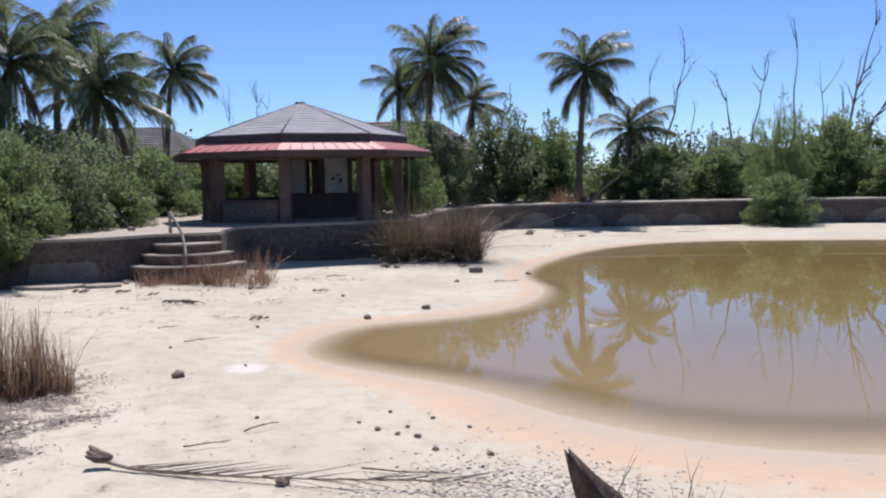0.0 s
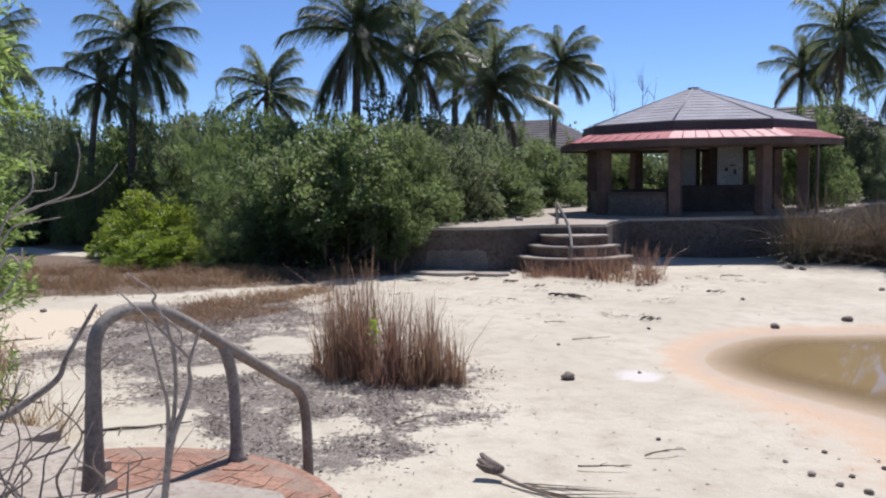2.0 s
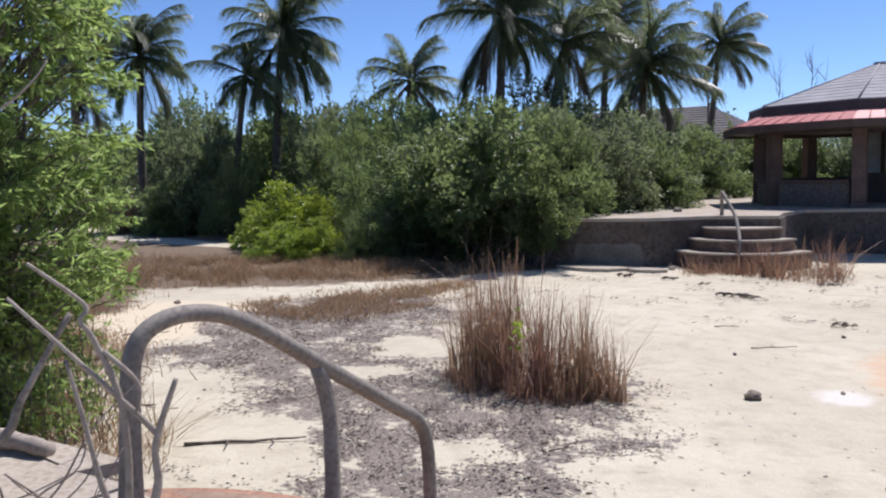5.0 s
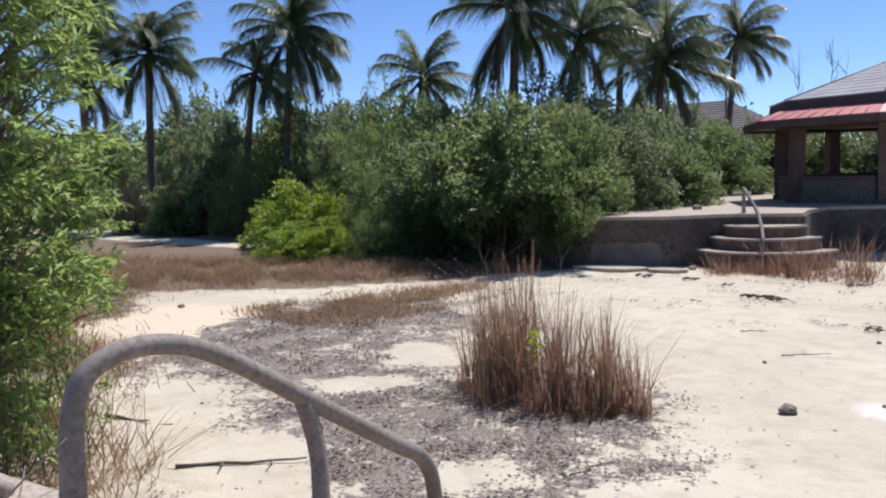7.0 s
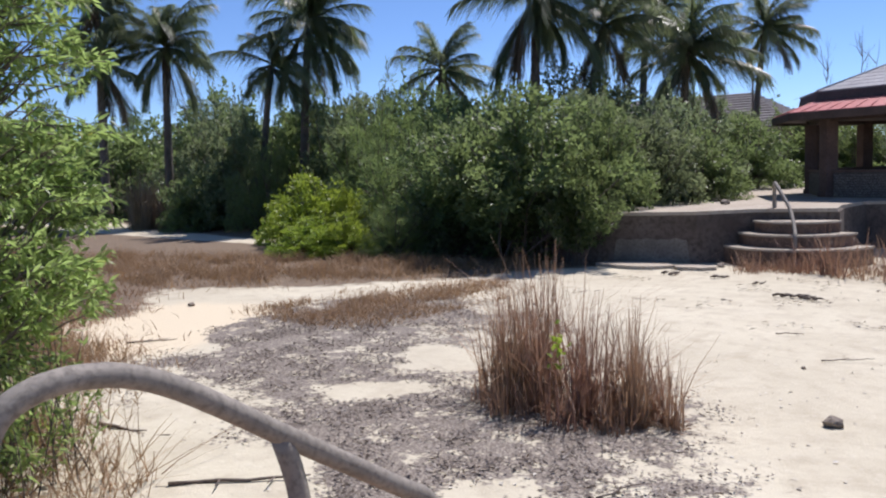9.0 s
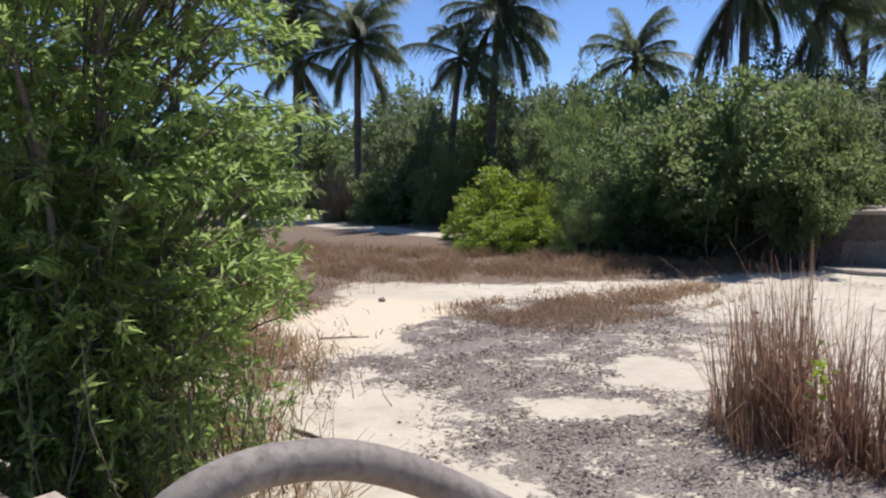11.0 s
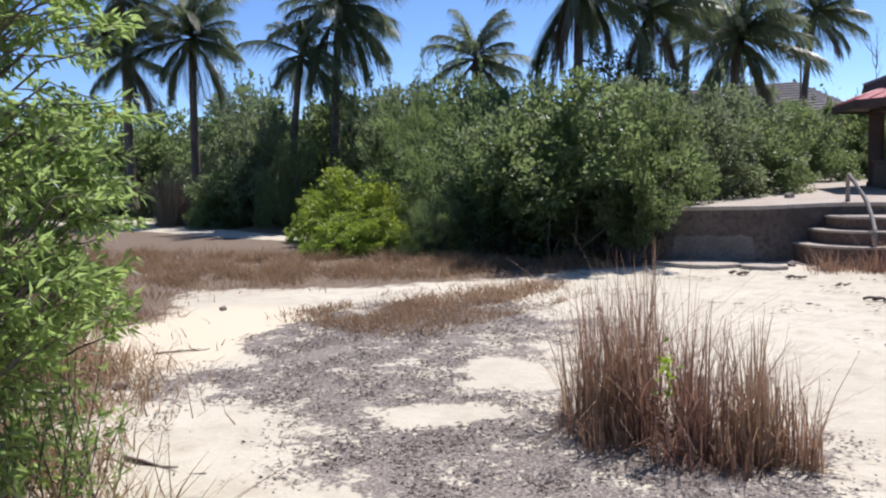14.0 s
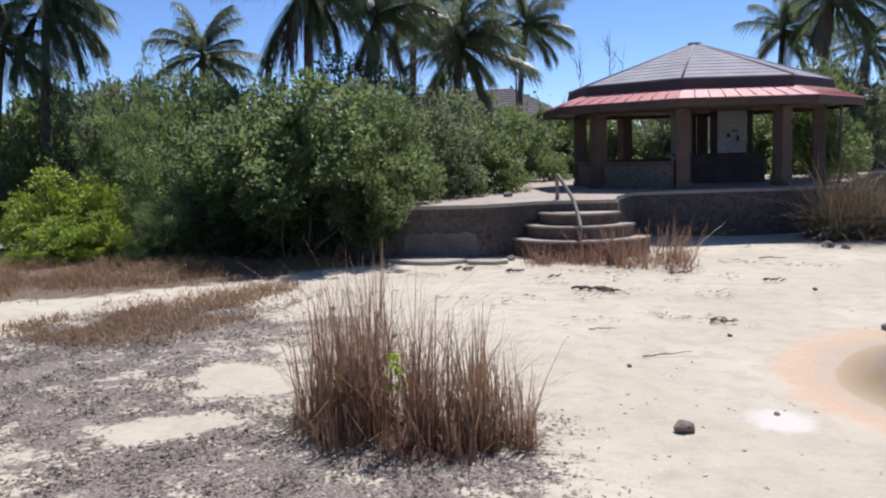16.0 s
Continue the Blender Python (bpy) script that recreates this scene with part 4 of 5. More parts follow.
def ring(r, a):
    return PX + r * math.cos(radians(a)), PY + r * math.sin(radians(a))


def build_pavilion():
    top = empty("pavilion", PX, PY, PZ, "octagonal poolside pavilion with grey shingle roof and faded red eave", "pavilion")
    corners = range(0, 360, 45)

    def put(name, bm, mat, label="", under=None):
        bmesh.ops.translate(bm, verts=bm.verts, vec=(-PX, -PY, -PZ))
        return part(name, bm, mat, under or top, label)
    bm = bmesh.new()
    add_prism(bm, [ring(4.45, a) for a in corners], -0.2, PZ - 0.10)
    put("base", bm, M_POOLWALL_SHADED)
    bm = bmesh.new()
    add_prism(bm, [ring(4.55, a) for a in corners], PZ - 0.098, PZ)
    put("floor_slab", bm, M_DECK)
    for a in corners:
        x, y = ring(3.9, a)
        bm = bmesh.new()
        add_box(bm, x, y, PZ + 1.2, 0.40, 0.40, 2.4, radians(a), 0.03)
        add_box(bm, x, y, PZ + 0.08, 0.47, 0.47, 0.16, radians(a), 0.02)
        put("post", bm, M_POST)
    rng = random.Random(61)
    for a in corners:
        p, q = ring(3.9, a), ring(3.9, a + 45)
        t = math.atan2(q[1] - p[1], q[0] - p[0])
        L = math.dist(p, q)
        mx, my = (p[0] + q[0]) / 2, (p[1] + q[1]) / 2
        bm = bmesh.new()
        add_box(bm, mx, my, PZ + 2.46, L + 0.3, 0.3, 0.24, t)
        put("beam", bm, M_DARKWOOD)
        if a in (225, 135, 180, 90):
            bm = bmesh.new()
            add_box(bm, mx, my, PZ + 0.38, L - 0.5, 0.24, 0.755, t)
            w = put("low_wall", bm, M_MORTAR)
            bm = bmesh.new()
            add_box(bm, mx, my, PZ + 0.80, L - 0.47, 0.38, 0.08, t, 0.012)
            put("wall_cap", bm, M_POST)
            # rounded pebbles bedded in the outer face
            nx, ny = math.cos(radians(a + 22.5)), math.sin(radians(a + 22.5))
            tx, ty = math.cos(t), math.sin(t)
            if a in (225, 180):
                s = Soup()
                for j in range(9):
                    for i in range(26):
                        u = -(L - 0.6) / 2 + (L - 0.6) * (i + 0.5 * (j % 2) + rng.uniform(-0.2, 0.2)) / 26
                        zc = 0.06 + j * 0.077 + rng.uniform(-0.012, 0.012)
                        ru, rz = rng.uniform(0.032, 0.046), rng.uniform(0.026, 0.037)
                        c = Vector((mx - PX + nx * 0.125 + tx * u, my - PY + ny * 0.125 + ty * u, zc))
                        b = len(s.v)
                        for kk in range(7):
                            g = kk * 2 * math.pi / 7
                            s.v.append(c + Vector((tx * math.cos(g) * ru, ty * math.cos(g) * ru, math.sin(g) * rz)))
                        s.v.append(c + Vector((nx, ny, 0)) * 0.03)
                        s.f += [(b + kk, b + (kk + 1) % 7, b + 7) for kk in range(7)]
                s.make("stone_facing", M_STONE, w, "rounded pebbles bedded in dark mortar")

    def facet(bm, a, r0, z0, r1, z1, thick):
        vs = []
        for dz in (0, -thick):
            for r, z, ang in ((r0, z0, a), (r0, z0, a + 45), (r1, z1, a + 45), (r1, z1, a)):
                vs.append(bm.verts.new((*ring(r, ang), z + dz)))
        t, b = vs[:4], vs[4:]
        bm.faces.new(t), bm.faces.new(b[::-1])
        for i in range(4):
            bm.faces.new((t[i], b[i], b[(i + 1) % 4], t[(i + 1) % 4]))
    n = 11
    for a in corners:
        bm = bmesh.new()
        facet(bm, a, 4.30, 4.68, 0.14, 6.07, 0.05)
        panel = put("roof_panel", bm, M_SHINGLE)
        # shingle courses, each lapped over the one below
        for i in range(n):
            f0, f1 = i / n, min((i + 1.05) / n, 1)
            bm = bmesh.new()
            facet(bm, a, 4.31 - 4.16 * f0, 4.683 + 1.39 * f0 + 0.016, 4.31 - 4.16 * f1, 4.683 + 1.39 * f1 + 0.004, 0.012)
            put("shingle_course", bm, M_SHINGLE, "", panel)
        s = Soup()
        e0, e1 = ring(4.32, a), ring(0.1, a)
        s.tube([(e0[0] - PX, e0[1] - PY, 4.70 - PZ), (e1[0] - PX, e1[1] - PY, 6.10 - PZ)], [0.035, 0.03], 6)
        s.make("hip_ridge", M_SHINGLE, top)
        bm = bmesh.new()
        facet(bm, a, 4.36, 4.42, 4.30, 4.66, 0.08)
        put("upper_fascia", bm, M_DARKWOOD)
        bm = bmesh.new()
        facet(bm, a, 5.25, 4.06, 4.22, 4.43, 0.03)
        sheet = put("eave_panel", bm, M_RED)
        for i in range(1, 9):
            f = i / 9
            lo = Vector(ring(5.25, a)).lerp(Vector(ring(5.25, a + 45)), f)
            hi = Vector(ring(4.22, a)).lerp(Vector(ring(4.22, a + 45)), f)
            s = Soup()
            s.tube([(lo.x - PX, lo.y - PY, 4.068 - PZ), (hi.x - PX, hi.y - PY, 4.438 - PZ)], [0.016, 0.016], 4)
            s.make("seam", M_RED, sheet)
        bm = bmesh.new()
        facet(bm, a, 5.22, 3.86, 5.26, 4.04, 0.05)
        put("lower_fascia", bm, M_DARKWOOD)
    bm = bmesh.new()
    add_prism(bm, [ring(5.15, a) for a in corners], 3.90, 3.94)
    put("soffit", bm, M_DARKWOOD)
    bm = bmesh.new()
    add_prism(bm, [ring(0.22, a) for a in corners], 6.03, 6.14)
    put("finial_cap", bm, M_SHINGLE)
    # thin prop under the eave
    s = Soup()
    x, y = ring(4.75, -22)
    s.tube([(x - PX, y - PY, 0.0), (x - PX + 0.02, y - PY, 2.5)], [0.05, 0.045], 8)
    s.make("prop", M_POST, top, "slender wooden prop")
    return top


build_pavilion()


def build_bar():
    top = empty("bar_counter", -5.0, 35.9, PZ, "dark bar counter inside the pavilion", "counter")
    bm = bmesh.new()
    add_box(bm, 0, 0, 0.47, 2.9, 0.5, 0.94, 0.1, 0.01)
    part("counter_body", bm, M_DARKWOOD, top)
    bm = bmesh.new()
    add_box(bm, 0, 0, 0.97, 3.1, 0.68, 0.06, 0.1, 0.015)
    part("counter_top", bm, M_DARKWOOD, top)
    panel = empty("wall_panel", -4.65, 37.3, PZ, "whitewashed wall panel with dark marks behind the bar", "panel")
    bm = bmesh.new()
    add_box(bm, 0, 0, 1.25, 0.95, 0.10, 2.5)
    part("board", bm, M_PANEL, panel)
    for dx, w in ((-0.62, 0.26), (0.60, 0.2)):
        bm = bmesh.new()
        add_box(bm, dx, 0, 1.25, w, 0.16, 2.5, 0, 0.01)
        part("upright", bm, M_DARKWOOD, panel)
    bm = bmesh.new()
    for x, z, w, h in ((0.1, 1.75, 0.22, 0.05), (-0.12, 1.6, 0.12, 0.14), (0.2, 1.5, 0.1, 0.2)):
        add_box(bm, x, -0.054, z, w, 0.006, h)
    part("stain", bm, M_DARKWOOD, panel, "dark peeled marks")


build_bar()


def back_board():
    top = empty("back_board", -6.5, 38.4, PZ, "narrow whitewashed board at the pavilion's back", "panel")
    bm = bmesh.new()
    add_box(bm, 0, 0, 1.25, 0.75, 0.08, 2.5, 0, 0.008)
    part("board", bm, M_PANEL, top)
    bm = bmesh.new()
    add_box(bm, 0.47, 0, 1.25, 0.16, 0.14, 2.5, 0, 0.01)
    part("upright", bm, M_DARKWOOD, top)


back_board()


# ---- far steps, walls and near rail ----
def half_steps(name, cx, cy, axis, levels, riser, tread, label, tiles=False):
    top = empty(name, cx, cy, 0, label, "steps")
    rng = random.Random(71)
    for r, z0, z1 in levels:
        def arc(rad):
            return [(rad * math.cos(radians(axis - 90 + 180 * i / 24)), rad * math.sin(radians(axis - 90 + 180 * i / 24))) for i in range(25)]
        bm = bmesh.new()
        add_prism(bm, arc(r), z0, z1 - 0.05)
        step = part("step", bm, riser, top)
        bm = bmesh.new()
        add_prism(bm, arc(r + 0.035), z1 - 0.048, z1)
        part("tread", bm, tread, step)
    return top


half_steps("near_steps", -4.6, 4.46, 90, [(1.70, 0.62, 0.95), (2.06, 0.30, 0.62), (2.40, -0.3, 0.30)], M_TILE, M_TILE, "semicircular worn terracotta pool steps")


def broken_tiles():
    """Worn terracotta tiles on the top tread, some of them gone."""
    rng = random.Random(73)
    top = empty("tile_bed", -4.6, 4.46, 0.952, "worn broken terracotta tiles bedded on the pool step", "tiles")
    bm = bmesh.new()
    add_prism(bm, [(1.66 * math.cos(math.pi * i / 24), 1.66 * math.sin(math.pi * i / 24)) for i in range(25)], 0.0, 0.006)
    part("grout_bed", bm, M_GROUT, top, "brown sandy grout")
    pitch = 0.155
    jit = {(i, j): (rng.uniform(-0.05, 0.05), rng.uniform(-0.05, 0.05)) for i in range(-12, 13) for j in range(0, 13)}
    for j in range(0, 11):
        for i in range(-11, 11):
            q = [((i + a) * pitch + jit[i + a, j + b][0], (j + b) * pitch + jit[i + a, j + b][1]) for a, b in ((0, 0), (1, 0), (1, 1), (0, 1))]
            cx, cy = sum(p[0] for p in q) / 4, sum(p[1] for p in q) / 4
            if math.hypot(cx, cy) > 1.54 or cy < 0.08 or rng.random() < 0.16:
                continue
            sh = rng.uniform(0.88, 0.97)
            bm = bmesh.new()
            add_prism(bm, [(cx + (x - cx) * sh, cy + (y - cy) * sh) for x, y in q], 0.004, rng.uniform(0.009, 0.016))
            part("tile", bm, M_TILE, top)


broken_tiles()
# sun on the treads and shade on the risers are put into the colours
half_steps("far_steps", -7.95, 26.75, 262, [(1.05, 0.85, 1.14), (1.42, 0.54, 0.85), (1.82, -0.3, 0.54)], M_STEPBROWN_SHADED, M_DECK, "semicircular concrete pool steps, treads coloured as sunlit, brown risers as shaded")


def smooth_path(ctrl, sub=6):
    ctrl = [Vector(p) for p in ctrl]
    fine = []
    for i in range(len(ctrl) - 1):
        p0, p1, p2, p3 = ctrl[max(i - 1, 0)], ctrl[i], ctrl[i + 1], ctrl[min(i + 2, len(ctrl) - 1)]
        for k in range(sub):
            t = k / sub
            fine.append(0.5 * ((2 * p1) + (p2 - p0) * t + (2 * p0 - 5 * p1 + 4 * p2 - p3) * t * t + (3 * p1 - p0 - 3 * p2 + p3) * t ** 3))
    return fine + [ctrl[-1]]


def rail(name, pts, posts, rad, label, flare=1.15):
    o = Vector((pts[0][0], pts[0][1], 0))
    top = empty(name, o.x, o.y, 0, label, "handrail")
    rng = random.Random(81)
    s = Soup()
    fine = smooth_path([Vector(p) - o for p in pts], 8)
    s.tube(fine, [rad * (1 + flare * math.exp(-i * 0.13) + rng.uniform(-0.008, 0.008)) for i in range(len(fine))], 16)
    s.make("rail", M_RAIL, top)
    for a, b in posts:
        a, b = Vector(a) - o, Vector(b) - o
        s = Soup()
        n = 16
        bend = (fine[len(fine) // 2] - fine[len(fine) // 2 + 4]).normalized() * 0.12
        s.tube([a.lerp(b, i / n) + bend * max(0.0, i / n - 0.6) ** 2 * 5 for i in range(n + 1)], [rad * (1.0 + 0.95 * math.exp(-i * 0.8) + rng.uniform(-0.008, 0.008)) for i in range(n + 1)], 16)
        s.make("post", M_RAIL, top)
    return top


rail("near_handrail", [(-4.72, 5.00, 0.92), (-4.71, 5.02, 1.3), (-4.70, 5.03, 1.65), (-4.69, 5.05, 1.95), (-4.68, 5.14, 2.08), (-4.65, 5.35, 2.12), (-4.60, 5.62, 2.04), (-4.52, 6.1, 1.73), (-4.46, 6.6, 1.41), (-4.44, 6.78, 1.29),
                       (-4.43, 6.86, 1.10), (-4.43, 6.88, 0.62), (-4.43, 6.88, 0.0)], [((-4.46, 6.05, 0.94), (-4.52, 6.12, 1.71))], 0.041,
     "thick grey-brown rendered handrail arching down into the basin")
for dx in (0.0, 1.1):
    rail("far_handrail", [(-8.55 + dx, 26.85, 1.35), (-8.55 + dx, 26.85, 1.7), (-8.54 + dx, 26.80, 1.98), (-8.48 + dx, 26.65, 2.06), (-8.30 + dx, 26.4, 1.88), (-7.95 + dx * 0.8, 26.0, 1.45), (-7.68 + dx * 0.7, 25.4, 1.0), (-7.60 + dx * 0.7, 25.15, 0.8), (-7.6 + dx * 0.7, 25.1, 0.4)], [], 0.045,
         "thick brown handrail leading down the far steps", 0.3) if dx == 0.0 else None


def wall_patch(x0, y0, x1, y1, z0, z1, rounding, seed):
    """A pale patch of render with an arched top, standing proud of the basin wall."""
    rng = random.Random(seed)
    L = math.hypot(x1 - x0, y1 - y0)
    tx, ty = (x1 - x0) / L, (y1 - y0) / L
    nx, ny = ty, -tx
    n = 16
    prof = [(0, z0)] + [(L * i / n, z0 + (z1 - z0) * (1 - abs(2 * i / n - 1) ** rounding) * rng.uniform(0.93, 1.0) + 0.02) for i in range(n + 1)] + [(L, z0)]
    bm = bmesh.new()
    fr = [bm.verts.new((x0 + tx * u + nx * 0.012, y0 + ty * u + ny * 0.012, z)) for u, z in prof]
    bk = [bm.verts.new((x0 + tx * u - nx * 0.05, y0 + ty * u - ny * 0.05, z)) for u, z in prof]
    bm.faces.new(fr)
    bm.faces.new(bk[::-1])
    for i in range(len(prof)):
        j = (i + 1) % len(prof)
        bm.faces.new((fr[i], fr[j], bk[j], bk[i]))
    tagged(part("render_patch", bm, M_PALE), "pale arched patch of render on the basin wall", "wall patch", "render patches", "structure")


def along(a, b, f0, f1):
    return a[0] + (b[0] - a[0]) * f0, a[1] + (b[1] - a[1]) * f0, a[0] + (b[0] - a[0]) * f1, a[1] + (b[1] - a[1]) * f1


for k, (a, b, f0, f1, z1, rd) in enumerate([((0.6, 44.5), (3.5, 47.2), 0.25, 0.95, 0.95, 3.5), ((3.5, 47.2), (9, 48.0), 0.06, 0.50, 0.95, 3.0), ((3.5, 47.2), (9, 48.0), 0.56, 0.98, 0.85, 3.0), ((9, 48), (17, 48), 0.04, 0.34, 0.8, 3.0),
                                            ((9, 48), (17, 48), 0.40, 0.70, 0.75, 2.5), ((17, 48), (26, 46.5), 0.30, 0.55, 1.0, 2.2), ((17, 48), (26, 46.5), 0.62, 0.92, 0.95, 2.2), ((-12.1, 24.6), (-10.0, 25.2), 0.02, 0.95, 0.74, 24.0)]):
    wall_patch(*along(a, b, f0, f1), -0.2, z1, rd, 200 + k)


# ---- houses behind the trees ----
def house(name, x0, x1, y0, y1, z0, ze, zr, label, wallmat, courses=12):
    top = empty(name, (x0 + x1) / 2, (y0 + y1) / 2, z0, label, "house")
    ox, oy = (x0 + x1) / 2, (y0 + y1) / 2
    bm = bmesh.new()
    add_box(bm, 0, 0, (ze - z0) / 2, x1 - x0 - 1.2, y1 - y0 - 1.2, ze - z0)
    part("wall", bm, wallmat, top)
    hx, hy = (x1 - x0) / 2, (y1 - y0) / 2
    rid = hx - hy * 0.75
    for i in range(courses):
        f0, f1 = i / courses, min((i + 1.15) / courses, 1)
        bm = bmesh.new()

        def rect(f):
            return hx + (rid - hx) * f, hy * (1 - f) + 0.03
        a, b = rect(f0), rect(f1)
        za, zb = ze - z0 + (zr - ze) * f0 + 0.09, ze - z0 + (zr - ze) * f1
        lo = [bm.verts.new((sx * a[0], sy * a[1], za)) for sx, sy in ((-1, -1), (1, -1), (1, 1), (-1, 1))]
        un = [bm.verts.new((sx * a[0], sy * a[1], za - 0.12)) for sx, sy in ((-1, -1), (1, -1), (1, 1), (-1, 1))]
        hi = [bm.verts.new((sx * b[0], sy * b[1], zb)) for sx, sy in ((-1, -1), (1, -1), (1, 1), (-1, 1))]
        for j in range(4):
            jj = (j + 1) % 4
            bm.faces.new((lo[j], lo[jj], hi[jj], hi[j]))
            bm.faces.new((un[j], un[jj], lo[jj], lo[j]))
        bm.faces.new(hi)
        bm.faces.new(un[::-1])
        part("roof_course", bm, M_ROOFTILE, top)
    for fx in (-0.55, 0.0, 0.5):
        bm = bmesh.new()
        add_box(bm, fx * hx, -hy + 0.6 - 0.02, 1.5, 1.3, 0.08, 1.2, 0, 0.01)
        part("window", bm, M_GLASSDARK, top)
    return top


house("long_house", -33, -15.8, 57, 68, 1.3, 4.5, 7.0, "long low house with striped grey tile roof", M_HOUSE, 14)
house("pool_house", -11.0, 2.6, 55.5, 64, 1.3, 4.7, 6.9, "low house with brown tile roof and pale wall", M_PANEL, 10)


# ---- dead trees ----
def dead_tree(base, tip, rad, seed, forks=5, label="bare dead tree standing in the scrub"):
    rng = random.Random(seed)
    base, tip = Vector(base), Vector(tip)
    root = Vector((base.x - (tip.x - base.x) * 0.3, base.y, DECK_Z - 0.3))
    top = empty("dead_tree", root.x, root.y, root.z, label, "dead tree", "dead trees")
    s = Soup()
    pts = wobble(rng, (0, 0, 0), tip - root, 12, 0.07)
    s.tube(pts, [rad * (1 - 0.075 * i) for i in range(13)], 6)
    s.make("trunk", M_DEADDARK, top)
    for k in range(forks):
        i = rng.randint(5, 11)
        L = rng.uniform(0.8, 2.4)
        d = (pts[i] - pts[i - 1]).normalized() + Vector((rng.gauss(0, 0.5), rng.gauss(0, 0.3), rng.uniform(0, 0.3)))
        s = Soup()
        br = wobble(rng, pts[i], pts[i] + d.normalized() * L, 5, 0.05)
        s.tube(br, [rad * 0.4 * (1 - 0.17 * j) for j in range(6)], 4)
        for j in (2, 3, 4):
            dd = (d.normalized() + Vector((rng.gauss(0, 0.6), rng.gauss(0, 0.4), 0.2))).normalized()
            s.tube(wobble(rng, br[j], br[j] + dd * L * 0.4, 3, 0.03), [rad * 0.16, rad * 0.12, rad * 0.09, rad * 0.05], 3)
        s.make("branch", M_DEADDARK, top)


DEAD = [((14.5, 60.3, 5.2), (14.3, 60.3, 10.0), 0.10, 7), ((14.9, 60.2, 5.0), (17.4, 59.5, 11.2), 0.12, 5), ((16.9, 59.7, 5.1), (17.4, 59.5, 7.8), 0.08, 4), ((19.3, 58.9, 5.4), (18.9, 59.0, 8.5), 0.16, 1),
        ((20.5, 58.5, 5.8), (21.1, 58.3, 10.6), 0.10, 7), ((23.3, 57.5, 6.8), (23.0, 57.6, 11.9), 0.10, 3), ((25.0, 56.7, 5.2), (24.7, 56.9, 10.0), 0.07, 3), ((25.8, 56.4, 5.2), (27.7, 55.5, 12.9), 0.13, 8),
        ((24.6, 56.9, 5.1), (28.3, 55.3, 7.3), 0.20, 3), ((26.0, 57.5, 5.0), (26.3, 57.5, 8.0), 0.14, 1), ((28.2, 55.0, 5.0), (30.0, 54.0, 12.0), 0.12, 7), ((22.3, 58, 5.2), (22.3, 58, 7.4), 0.12, 0), ((-12.9, 60.6, 6.4), (-12.85, 60.6, 9.6), 0.07, 8), ((-12.3, 60.6, 6.4), (-12.0, 60.6, 9.4), 0.06, 7), ((-14.3, 60.3, 6.4), (-14.8, 60.2, 8.1), 0.06, 6)]
for k, (b, t, r, f) in enumerate(DEAD):
    dead_tree(b, t, r, 300 + k, f)
dead_tree((8.6, 49.2, 2.4), (11.2, 48.9, 3.9), 0.14, 330, 2, "fallen grey trunk leaning above the basin wall")


def lamp_post():
    top = empty("lamp_post", -16.15, 50.2, DECK_Z - 0.1, "thin lamp post with a curved arm", "lamp post")
    s = Soup()
    s.tube(smooth_path([(0, 0, 0), (0, 0, 3), (0, 0, 5.2), (-0.05, 0, 5.8), (-0.35, 0, 6.05)], 4), [0.05] * 17, 6)
    s.make("pole", M_METAL, top)
    s = Soup()
    s.tube([(-0.3, 0, 6.04), (-0.45, 0, 6.02), (-0.7, 0, 5.97)], [0.05, 0.1, 0.06], 7)
    s.make("lamp_head", M_METAL, top)


lamp_post()


# ---- loose things on the floor ----
def rock(x, y, r, seed, mat=None, label="small grey-brown stone on the sand", flat=0.7, z=None):
    rng = random.Random(seed)
    bm = bmesh.new()
    bmesh.ops.create_icosphere(bm, subdivisions=2, radius=r)
    off = Vector((rng.uniform(0, 50), rng.uniform(0, 50), 0))
    for v in bm.verts:
        v.co *= 1 + 0.45 * noise.noise(v.co / r * 1.3 + off)
        v.co.z *= flat
    ob = part("stone", bm, mat or M_ROCK)
    ob.location = (x, y, (fz(x, y) if z is None else z) + r * flat * 0.45)
    ob.rotation_euler = (rng.uniform(-0.3, 0.3), rng.uniform(-0.3, 0.3), rng.uniform(0, 6.28))
    tagged(ob, label, "stone", "stones on the basin floor")


for k, (x, y, r) in enumerate([(-4.13, 13.04, 0.105), (4.2, 43.0, 0.22), (-0.48, 19.9, 0.10), (-1.74, 18.8, 0.09), (-1.62, 8.15, 0.075), (-3.3, 13.9, 0.03), (0.3, 24.5, 0.07), (2.6, 27.2, 0.08), (-0.36, 9.8, 0.045), (-0.6, 9.9, 0.035),
                                (-0.5, 10.2, 0.03), (-0.85, 10.1, 0.04), (-0.2, 10.6, 0.035), (-0.75, 10.9, 0.03), (-1.1, 10.4, 0.025), (0.25, 10.2, 0.03), (-0.15, 9.3, 0.04), (0.45, 9.1, 0.045), (-2.4, 10.6, 0.03), (-5.0, 15.4, 0.035), (-2.6, 21.6, 0.05),
                                (-10.5, 18.0, 0.05), (-16.4, 14.6, 0.07), (-13.0, 10.4, 0.09), (-3.9, 17.6, 0.04), (-9.2, 24.7, 0.10), (-6.3, 26.2, 0.12), (-5.8, 25.9, 0.08), (-2.0, 28.4, 0.16), (-1.6, 28.2, 0.12), (-7.1, 25.0, 0.13), (-6.7, 24.9, 0.11)]):
    rock(x, y, r, 400 + k)
rock(-10.4, 28.6, 0.13, 460, None, "dark stone lying on the pool deck", 0.8, DECK_Z)
